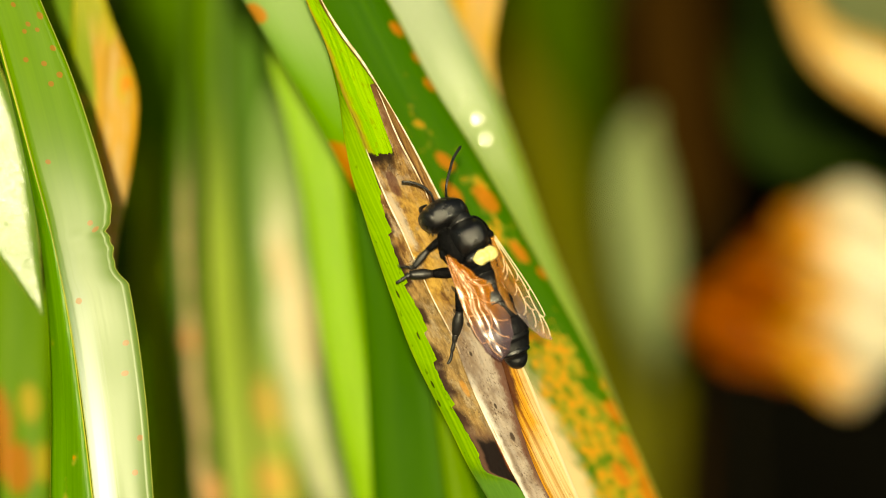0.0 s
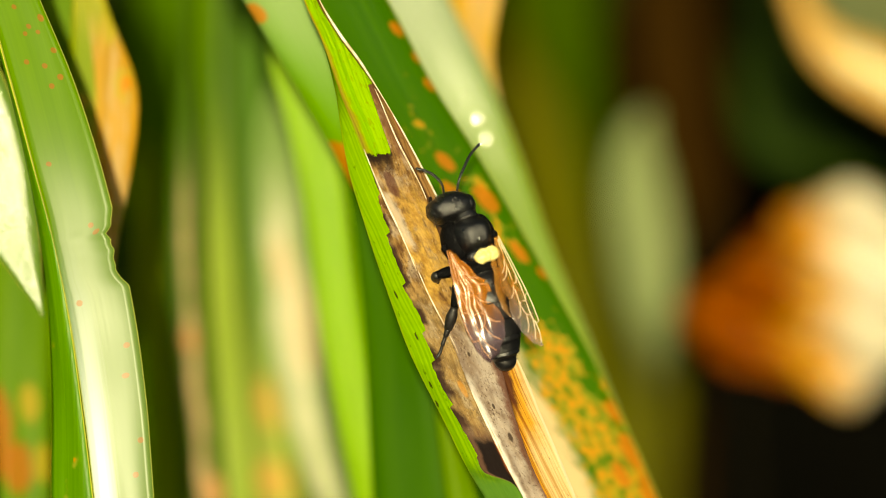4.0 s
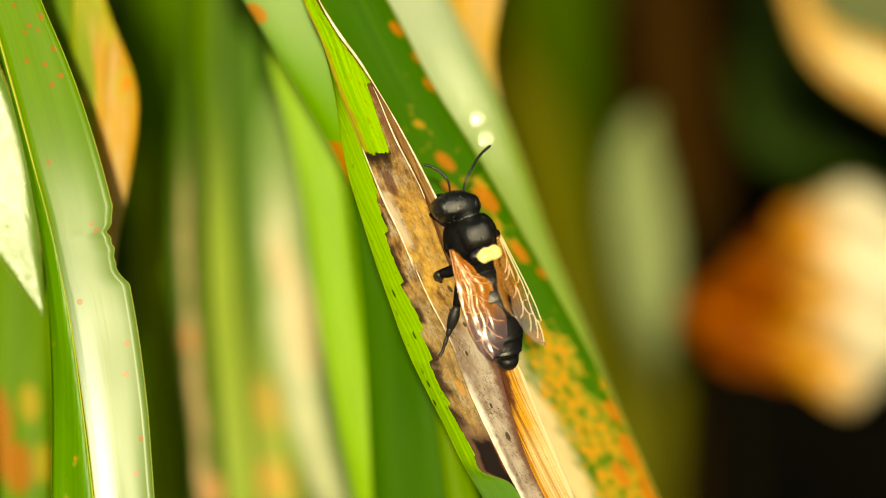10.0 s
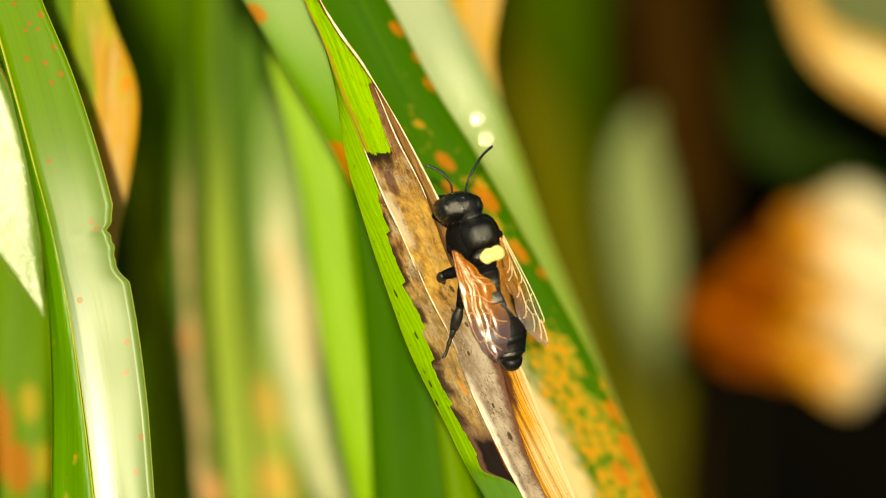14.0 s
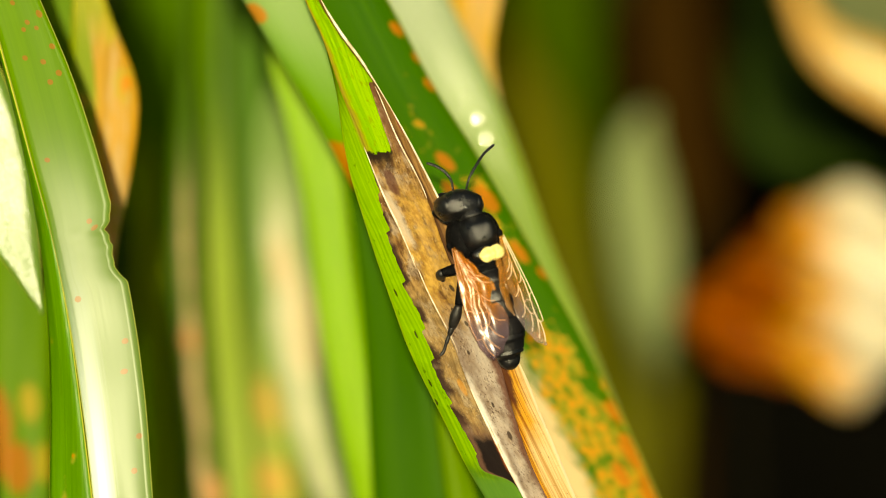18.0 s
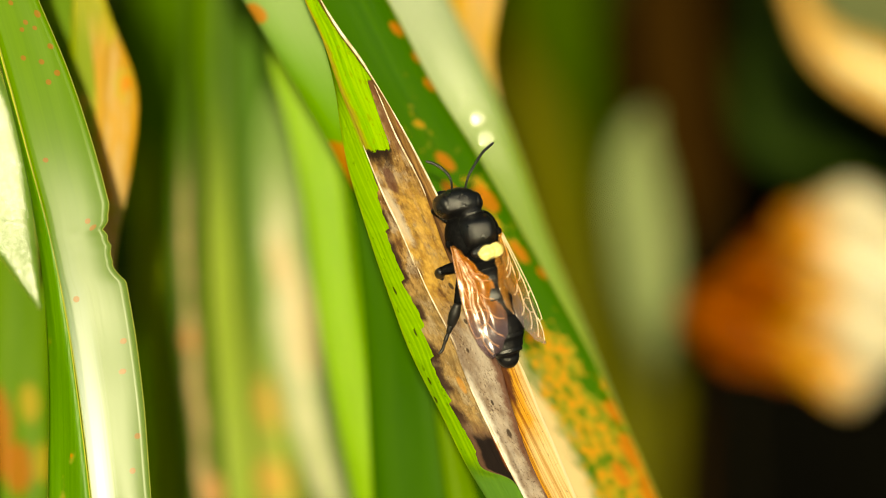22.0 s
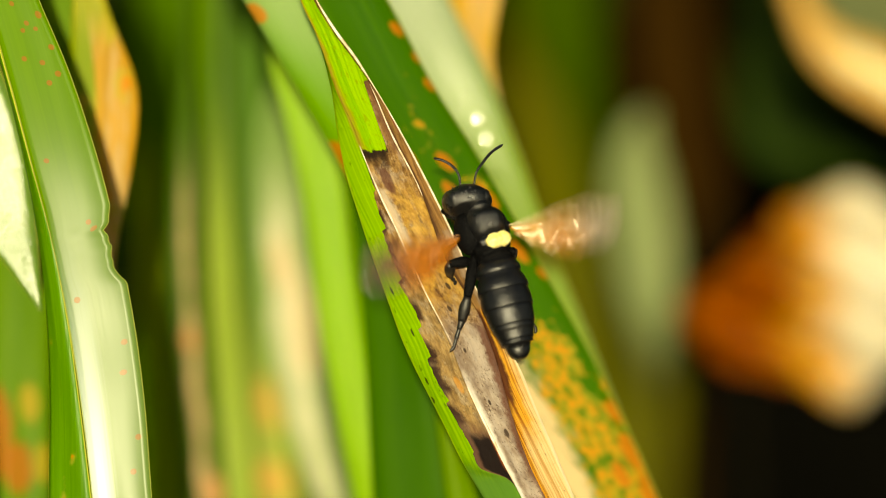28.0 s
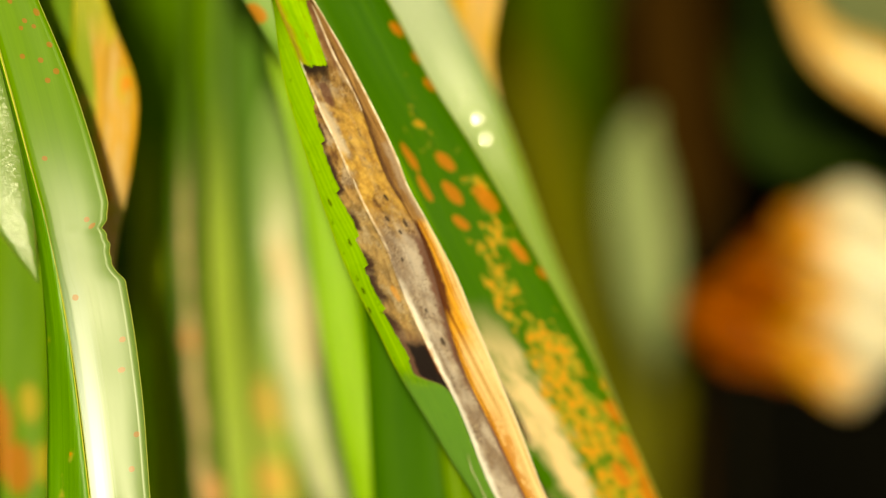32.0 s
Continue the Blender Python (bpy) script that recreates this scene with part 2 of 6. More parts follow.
class LeafMap(Nodes):
    """A writer for the perch leaf: mm along it, share of the way across a strip, and spots placed by both."""

    def chart(self):
        self.along = self.node("ShaderNodeSeparateXYZ", 1, {0: self.uv()})
        self.side = self.node("ShaderNodeSeparateXYZ", 0, {0: self.node("ShaderNodeUVMap", uv_map="Side")})
        self.fibres = self.noise(self.uv(4.2, 0.16, 1.0), 1.0, 6.0, 0.8)
        self.stain = self.noise(self.uv(0.7, 0.35, 2.0), 1.0, 5.0, 0.6)
        self.grime = self.noise(self.uv(1.9, 1.3, 4.0), 1.0, 3.0, 0.6)
        self.wander = self.maths("SUBTRACT", self.noise(self.uv(1.1, 0.8, 8.0), 1.0, 5.0, 0.7), 0.5)
        return self

    def both(self, a, b):
        return self.maths("MULTIPLY", a, b)

    def band(self, lo, hi, soft=1.0, ragged=2.0):
        """1 between two places along the leaf, with ragged ends."""
        at = self.maths("ADD", self.along, self.both(self.wander, ragged))
        return self.both(self.step(at, lo - soft / 2, lo + soft / 2), self.step(at, hi + soft / 2, hi - soft / 2))

    def over(self, lo, hi, ragged=0.6):
        """0 to 1 across the strip, from lo to hi."""
        return self.step(self.maths("ADD", self.side, self.both(self.wander, ragged)), lo, hi)

    def spot(self, s0, v0, rs, rv, ragged=1.6):
        a = self.both(self.maths("SUBTRACT", self.side, s0), 1.0 / rs)
        b = self.both(self.maths("SUBTRACT", self.along, v0), 1.0 / rv)
        far = self.maths("ADD", self.maths("ADD", self.both(a, a), self.both(b, b)), self.both(self.wander, ragged))
        return self.step(far, 1.2, 0.4)

    def lay(self, col, where, much, top):
        return self.mix(self.both(where, much), col, top)

    def finish(self, col, rough, relief, through_light):
        self.put(self.bsdf.inputs["Base Color"], col)
        self.put(self.bsdf.inputs["Roughness"], self.maths("ADD", self.both(self.grime, 0.3), rough))
        self.put(self.bsdf.inputs["Specular IOR Level"], 0.14)
        self.bump(self.maths("ADD", self.fibres, self.both(self.grime, 0.5)), 1.0, relief)
        self.thin(col, through_light)
        return self.mat


LIVING = (0.22, 0.47, 0.002), (0.32, 0.58, 0.006)


def margin_material():
    """The living green margin, with parallel veins, dark flecks, and duller below the patch, where its shade is painted
    in.
    """
    m = LeafMap("bright_green_margin").chart()
    veins = m.noise(m.uv(5.5, 0.03, 3.0), 1.0, 2.0, 0.6)
    col = m.mix(m.step(veins, 0.36, 0.62), *LIVING)
    col = m.lay(col, m.step(m.noise(m.uv(2.6, 1.0, 31.0), 1.0, 2.0, 0.5), 0.66, 0.74), 0.7, (0.10, 0.22, 0.01))
    for s0, v0, rs, rv in ((-0.3, 38.6, 0.14, 0.35), (-0.75, 40.2, 0.13, 0.3), (-0.2, 31.0, 0.12, 0.4), (0.3, 34.5, 0.12, 0.4)):
        col = m.lay(col, m.spot(s0, v0, rs, rv), 0.9, (0.03, 0.035, 0.006))
    col = m.lay(col, m.step(m.side, -0.80, -0.97), 0.6, (0.55, 0.72, 0.06))
    col = m.lay(col, m.band(45.8, 400.0, 3.0), 0.9, (0.10, 0.26, 0.035))
    col = m.lay(col, m.both(m.over(0.55, 1.0), m.band(9.0, 19.0)), 0.75, (0.42, 0.30, 0.03))
    return m.finish(col, 0.32, 0.00012, 0.45)


def flecked(m, col):
    """Fine dark flecks and pale scuffs, thicker in some places than in others."""
    fleck = m.noise(m.uv(6.5, 3.6, 51.0), 1.0, 3.0, 0.65)
    thick = m.maths("MULTIPLY", m.maths("SUBTRACT", m.noise(m.uv(0.8, 0.5, 61.0), 1.0, 3.0, 0.6), 0.5), 0.30)
    col = m.lay(col, m.step(m.maths("ADD", fleck, thick), 0.57, 0.66), 0.72, (0.075, 0.038, 0.022))
    return m.lay(col, m.step(m.maths("SUBTRACT", fleck, thick), 0.40, 0.30), 0.40, (0.80, 0.68, 0.48))


def weathered(m):
    """Blotched tan to brown dead tissue with faint fibres and dark specks."""
    patch = m.noise(m.uv(0.75, 0.40, 14.0), 1.0, 5.0, 0.6)
    small = m.noise(m.uv(2.0, 0.8, 24.0), 1.0, 4.0, 0.6)
    col = m.mix(m.step(small, 0.34, 0.66), (0.15, 0.07, 0.022), (0.47, 0.28, 0.10))
    col = m.lay(col, m.step(patch, 0.50, 0.62), 0.75, m.mix(m.step(small, 0.36, 0.64), (0.28, 0.20, 0.14), (0.50, 0.39, 0.28)))
    col = m.lay(col, m.step(patch, 0.46, 0.34), 0.75, m.mix(m.step(small, 0.36, 0.64), (0.13, 0.055, 0.025), (0.32, 0.16, 0.05)))
    col = m.lay(col, m.step(m.fibres, 0.56, 0.68), 0.30, (0.74, 0.56, 0.30))
    return flecked(m, m.lay(col, m.step(m.grime, 0.66, 0.74), 0.8, (0.07, 0.03, 0.016)))


def dead_material():
    """The dead patch right of the crease: a green living end, a black rim, gold, then grey and fibrous."""
    m = LeafMap("dead_brown_leaf").chart()
    col = weathered(m)
    col = m.lay(col, m.both(m.band(22.5, 32.0, 3.0, 5.0), m.step(m.noise(m.uv(0.7, 0.40, 34.0), 1.0, 4.0, 0.6), 0.37, 0.54)), 0.8, m.mix(m.step(m.grime, 0.38, 0.66), (0.74, 0.45, 0.10), (0.48, 0.25, 0.05)))
    grey = m.mix(m.step(m.stain, 0.36, 0.64), (0.56, 0.48, 0.42), (0.26, 0.19, 0.15))
    col = m.lay(col, m.band(33.5, 400.0, 4.0, 4.0), 0.85, flecked(m, grey))
    # the crease's white highlight, painted in, and the dark reddish band beside the dry edge
    col = m.lay(col, m.both(m.over(-0.50, -0.85, 0.6), m.band(39.0, 60.0, 4.0)), 0.85, (0.90, 0.86, 0.82))
    col = m.lay(col, m.both(m.over(0.45, 0.80, 0.9), m.band(33.5, 47.0, 3.0)), 0.85, (0.15, 0.055, 0.035))
    col = m.lay(col, m.both(m.over(0.72, 0.92, 0.5), m.band(47.0, 400.0, 3.0)), 0.85, (0.17, 0.07, 0.06))
    col = m.lay(col, m.both(m.over(-0.35, -0.75, 0.9), m.band(22.5, 27.0)), 0.6, (0.80, 0.68, 0.54))
    col = m.lay(col, m.spot(-0.35, 21.8, 0.30, 1.25), 0.8, (0.13, 0.05, 0.035))
    for s0, v0, rs, rv in ((-0.2, 32.5, 0.1, 0.3), (0.1, 33.6, 0.09, 0.25), (0.55, 32.8, 0.1, 0.35), (0.2, 43.0, 0.16, 0.45), (-0.1, 40.4, 0.08, 0.25), (0.35, 30.6, 0.1, 0.3), (-0.4, 36.0, 0.08, 0.25)):
        col = m.lay(col, m.spot(s0, v0, rs, rv), 0.9, (0.05, 0.03, 0.02))
    # the living end: longer beside the crease, cut short beside the dry edge
    cutoff = m.maths("ADD", m.maths("ADD", m.along, m.both(m.wander, 1.8)), m.both(m.step(m.side, 0.30, 0.75), 6.0))
    rim = m.both(m.step(cutoff, 20.9, 19.6), m.maths("SUBTRACT", 1.0, m.both(m.step(m.side, 0.0, 0.35), m.step(cutoff, 19.3, 19.8))))
    col = m.lay(col, rim, 0.95, (0.016, 0.009, 0.006))
    col = m.lay(col, m.both(m.band(0.0, 19.5), m.over(0.45, 0.8)), 0.8, (0.17, 0.075, 0.04))
    veins = m.noise(m.uv(4.0, 0.03, 3.0), 1.0, 2.0, 0.6)
    green = m.mix(m.step(veins, 0.36, 0.62), *LIVING)
    green = m.lay(green, m.step(m.noise(m.uv(2.4, 1.3, 17.0), 1.0, 3.0, 0.6), 0.56, 0.66), 0.55, (0.26, 0.33, 0.015))
    green = m.lay(green, m.over(-0.55, -0.95), 0.8, (0.36, 0.22, 0.025))
    col = m.mix(m.step(cutoff, 19.35, 19.15), col, green)
    return m.finish(col, 0.38, 0.00026, 0.2)


def strip_material():
    """The dead strip between the green margin and the crease, burnt black at its foot."""
    m = LeafMap("dead_tan_strip").chart()
    col = weathered(m)
    col = m.lay(col, m.band(31.0, 44.0, 4.0), 0.3, m.mix(m.step(m.fibres, 0.36, 0.6), (0.24, 0.17, 0.07), (0.46, 0.36, 0.18)))
    col = m.lay(col, m.both(m.over(-0.1, -0.7, 1.2), m.step(m.noise(m.uv(0.05, 0.33, 41.0), 1.0, 2.0, 0.5), 0.40, 0.52)), 0.95, (0.035, 0.014, 0.012))
    col = m.lay(col, m.spot(0.45, 38.9, 0.25, 0.8), 0.6, (0.70, 0.32, 0.06))
    col = m.lay(col, m.band(42.2, 400.0, 2.4, 1.2), 0.75, (0.15, 0.075, 0.05))
    col = m.lay(col, m.both(m.band(43.2, 400.0, 0.8, 1.0), m.over(-0.75, -0.45)), 0.98, (0.010, 0.006, 0.006))
    col = m.lay(col, m.both(m.band(43.0, 46.0), m.over(0.75, 0.95, 0.3)), 0.8, (0.42, 0.10, 0.03))
    return m.finish(col, 0.38, 0.00022, 0.2)


def golden_material():
    """The dry edge: brown and thin above, then orange beside the crease and straw pale at its rim."""
    m = LeafMap("golden_dry_leaf").chart()
    fine = m.noise(m.uv(5.0, 0.06, 1.0), 1.0, 3.0, 0.65)
    low = m.mix(m.step(fine, 0.38, 0.58), (0.36, 0.115, 0.007), (0.84, 0.42, 0.05))
    pale = m.mix(m.step(fine, 0.34, 0.62), (0.62, 0.37, 0.13), (0.88, 0.66, 0.35))
    col = m.mix(m.over(-0.1, 0.75, 0.9), low, pale)
    col = m.lay(col, m.both(m.band(43.0, 400.0, 3.0), m.over(-0.85, -0.55, 0.5)), 0.85, pale)
    col = m.lay(col, m.both(m.band(49.5, 400.0, 3.0), m.both(m.over(0.1, -0.3, 1.4), m.step(m.stain, 0.4, 0.5))), 0.8, (0.55, 0.22, 0.03))
    # dark red-brown band with the valley's shadow painted in
    col = m.lay(col, m.both(m.over(-0.2, -0.6, 0.9), m.band(31.5, 41.0, 2.0)), 0.95, (0.085, 0.018, 0.008))
    brown = m.mix(m.step(m.fibres, 0.36, 0.62), (0.17, 0.075, 0.025), (0.42, 0.23, 0.08))
    col = m.mix(m.band(0.0, 32.6, 1.0, 1.6), col, brown)
    col = m.lay(col, m.both(m.band(0.0, 17.5), m.over(0.2, 0.6)), 0.7, (0.30, 0.06, 0.05))
    # shadow beside the rib, painted along the brown stretch
    col = m.lay(col, m.both(m.band(17.0, 31.0), m.over(-0.35, -0.75, 0.5)), 0.85, (0.085, 0.035, 0.018))
    col = m.lay(col, m.both(m.band(26.0, 32.5), m.over(-0.2, 0.4, 1.4)), 0.6, (0.42, 0.32, 0.24))
    col = m.lay(col, m.step(m.noise(m.uv(5.0, 2.6, 71.0), 1.0, 3.0, 0.6), 0.62, 0.72), 0.6, (0.14, 0.06, 0.025))
    col = m.lay(col, m.step(m.side, 0.70, 0.95), 0.8, (0.86, 0.74, 0.52))
    return m.finish(col, 0.30, 0.0002, 0.25)


def rib_material():
    m = Nodes("cream_leaf_rib")
    n = m.noise(m.place(), 900.0)
    m.put(m.bsdf.inputs["Base Color"], m.mix(m.step(n, 0.35, 0.65), (0.50, 0.36, 0.23), (0.80, 0.70, 0.58)))
    m.put(m.bsdf.inputs["Roughness"], 0.45)
    return m.mat


def chitin(name, base, rough, pit=4200.0, depth=0.00003, sparkle=0.25, shine=0.7):
    m = Nodes(name)
    pits = m.noise(m.place(), pit, 3.0, 0.7)
    wide = m.noise(m.place(), 700.0, 3.0, 0.6)
    # pale specks painted on the pits for sparkle in the highlight
    m.put(m.bsdf.inputs["Base Color"], m.mix(m.maths("MULTIPLY", m.step(pits, 0.5, 0.75), sparkle), base, (base[0] * 2.5 + 0.05, base[1] * 2.5 + 0.05, base[2] * 2.5 + 0.05)))
    m.put(m.bsdf.inputs["Roughness"], m.maths("ADD", m.maths("MULTIPLY", wide, 0.3), rough - 0.15))
    m.put(m.bsdf.inputs["Specular IOR Level"], shine)
    m.bump(pits, 0.8, depth)
    return m.mat


def wing_material(name, root_body, tip_body, root_tint, tip_tint, thick, gleam):
    """Amber membrane, smoky towards the tip, with a glossy skin."""
    m = Nodes(name)
    along = m.node("ShaderNodeSeparateXYZ", 1, {0: m.place()})
    ripple = m.noise(m.node("ShaderNodeMapping", inputs={0: m.place(), "Scale": (1.0, 0.16, 1.0)}), 1300.0, 2.0, 0.5)
    tip = m.step(m.maths("ADD", along, m.maths("MULTIPLY", ripple, 0.002)), -0.0030, -0.0068)
    tint = m.mix(tip, root_tint, tip_tint)
    body = m.mix(tip, root_body, tip_body)
    m.put(m.bsdf.inputs["Base Color"], body)
    m.put(m.bsdf.inputs["Roughness"], 0.22)
    m.put(m.bsdf.inputs["Specular IOR Level"], 0.25)
    m.bump(ripple, 1.0, 0.00009)
    clear = m.node("ShaderNodeBsdfTransparent", inputs={"Color": tint})
    sheen = m.node("ShaderNodeBsdfGlossy", inputs={"Color": (1.0, 0.95, 0.95, 1.0), "Roughness": 0.24, "Normal": m.bsdf.inputs["Normal"].links[0].from_socket})
    skin = m.node("ShaderNodeMixShader", inputs={0: gleam, 1: m.bsdf.outputs[0], 2: sheen})
    mixed = m.node("ShaderNodeMixShader", inputs={0: m.maths("SUBTRACT", thick, m.maths("MULTIPLY", tip, 0.08)), 1: clear, 2: skin})
    m.tree.links.new(mixed, m.out.inputs[0])
    return m.mat


def plain(name, low, high, scale, rough, depth=0.0, through_light=0.0, detail=5.0, shine=0.5):
    m = Nodes(name)
    n = m.noise(m.place(), scale, detail, 0.65)
    w = m.noise(m.place(), scale * 0.13, 3.0, 0.6)
    col = m.mix(m.step(m.maths("ADD", m.maths("MULTIPLY", n, 0.6), m.maths("MULTIPLY", w, 0.4)), 0.36, 0.64), low, high)
    m.put(m.bsdf.inputs["Base Color"], col)
    m.put(m.bsdf.inputs["Roughness"], rough)
    m.put(m.bsdf.inputs["Specular IOR Level"], shine)
    if depth:
        m.bump(n, 0.8, depth)
    if through_light:
        m.thin(col, through_light)
    return m.mat


def dry_material():
    """Rusty orange tissue turning gold and cream towards one side, a bright highlight painted into the cream."""
    m = Nodes("orange_to_cream_dry_leaf")
    wide, fine = m.noise(m.place(), 120.0, 3.0, 0.6), m.noise(m.place(), 700.0, 5.0, 0.65)
    xyz = m.place()
    x, y = m.node("ShaderNodeSeparateXYZ", 0, {0: xyz}), m.node("ShaderNodeSeparateXYZ", 1, {0: xyz})
    way = m.maths("ADD", m.maths("MULTIPLY", x, 90.0), m.maths("ADD", m.maths("MULTIPLY", y, 5.0), m.maths("MULTIPLY", m.maths("SUBTRACT", wide, 0.5), 1.3)))
    col = m.mix(m.step(way, -0.40, 0.25), m.mix(m.step(fine, 0.35, 0.65), (0.30, 0.055, 0.001), (0.50, 0.135, 0.002)), (0.88, 0.50, 0.04))
    col = m.mix(m.step(way, 0.08, 0.55), col, m.mix(m.step(fine, 0.35, 0.65), (0.97, 0.88, 0.60), (0.99, 0.98, 0.92)))
    m.put(m.bsdf.inputs["Base Color"], col)
    m.put(m.bsdf.inputs["Roughness"], 0.36)
    m.bump(fine, 0.8, 0.0004)
    m.thin(col, 0.15)
    return m.mat


mat_dry = dry_material()
mat_midrib = plain("pale_green_midrib", (0.25, 0.36, 0.06), (0.40, 0.48, 0.14), 400.0, 0.5)
mat_margin, mat_dead, mat_strip, mat_gold, mat_rib = margin_material(), dead_material(), strip_material(), golden_material(), rib_material()
mat_black = chitin("black_chitin", (0.003, 0.003, 0.004), 0.33, 5200.0, 0.00013, 0.12, 0.9)
mat_flank = chitin("dull_black_flank", (0.003, 0.003, 0.0035), 0.62, 6500.0, 0.00013)
mat_flank.node_tree.nodes["Principled BSDF"].inputs["Specular IOR Level"].default_value = 0.05
mat_head = chitin("pitted_black_chitin", (0.003, 0.003, 0.004), 0.31, 5200.0, 0.00012, 0.12, 1.0)
mat_eye = chitin("dark_eye", (0.003, 0.003, 0.004), 0.42, 9000.0, 0.00003)
mat_shiny = chitin("shiny_black_chitin", (0.004, 0.004, 0.006), 0.33, 2600.0, 0.00001, 0.1)
mat_belly = chitin("dull_black_chitin", (0.003, 0.003, 0.004), 0.34, 6000.0, 0.00005, 0.15, 0.6)
mat_hair = chitin("black_hair", (0.006, 0.005, 0.005), 0.5)
mat_wing = wing_material("amber_wing_membrane", (0.54, 0.22, 0.035), (0.16, 0.11, 0.13), (0.92, 0.66, 0.34), (0.78, 0.70, 0.76), 0.35, 0.06)
# right wing's copy, made lighter to carry its sun glint in the colour
mat_wing_glint = wing_material("glinting_wing_membrane", (0.70, 0.36, 0.09), (0.55, 0.46, 0.46), (0.97, 0.76, 0.42), (0.92, 0.86, 0.86), 0.27, 0.26)
mat_vein = chitin("brown_wing_vein", (0.46, 0.22, 0.11), 0.30)
# right wing's veins, paled to carry the same glint
mat_vein_glint = chitin("glinting_wing_vein", (0.80, 0.62, 0.44), 0.30)
mat_pollen = plain("pale_yellow_pollen", (0.90, 0.72, 0.20), (0.95, 0.86, 0.42), 2500.0, 0.55, 0.00006)
mat_dew = plain("clear_dew", (0.35, 0.45, 0.22), (0.4, 0.5, 0.26), 500.0, 0.12)
# near black: the soil's shade is put into its base colour
mat_soil = plain("shade_darkened_soil", (0.002, 0.002, 0.001), (0.007, 0.006, 0.003), 90.0, 0.95, 0.004, shine=0.03)
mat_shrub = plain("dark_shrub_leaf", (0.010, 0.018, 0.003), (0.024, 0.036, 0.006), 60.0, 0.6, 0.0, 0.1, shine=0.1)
# stalk's brown, darkened to carry the shade of the background
mat_brown = plain("dark_brown_stalk", (0.006, 0.005, 0.002), (0.012, 0.009, 0.003), 60.0, 0.7, shine=0.05)
# cream lower end puts the light on the curl into the colour
mat_curl = blade_material("tan_curled_leaf", (0.42, 0.20, 0.03), (0.72, 0.45, 0.12), gloss=0.5, seed=21.0, through_light=0.2, dry_or_fade_from=(27.0, 36.0), dry_or_fade_colour=(0.94, 0.85, 0.58), shine=0.2)


# ---- mesh tools ----
def link(name, bm, material, parent=None, label="", smooth=True, m=None):
    me = bpy.data.meshes.new(name)
    bm.to_mesh(me)
    bm.free()
    me.materials.append(material)
    if smooth:
        me.polygons.foreach_set("use_smooth", [True] * len(me.polygons))
    ob = new(name, me)
    if parent is not None:
        ob.parent = parent
    if m is not None:
        ob.matrix_basis = m
    if label:
        tagged(ob, label)
    return ob


def part(name, bm, material, parent, label="", m=None):
    return link(name, bm, material, parent, label, True, m)


def glide(points, n):
    """Points on a smooth line through the given ones, also where these are unevenly spaced."""
    p = [Vector(q) for q in points]
    gap = [max((b - a).length, 1e-5) for a, b in zip(p, p[1:])]
    slope = [(b - a) / g for a, b, g in zip(p, p[1:], gap)]
    way = [slope[0]] + [(slope[i] * gap[i + 1] + slope[i + 1] * gap[i]) / (gap[i] + gap[i + 1]) for i in range(len(gap) - 1)] + [slope[-1]]
    out = []
    for i, g in enumerate(gap):
        for k in range(n):
            t = k / n
            h1, h2 = t * t * (3 - 2 * t), t ** 3 - 2 * t * t + t
            out.append(p[i] * (1 - h1) + p[i + 1] * h1 + way[i] * (g * h2) + way[i + 1] * (g * (t ** 3 - t * t)))
    out.append(p[-1])
    return out


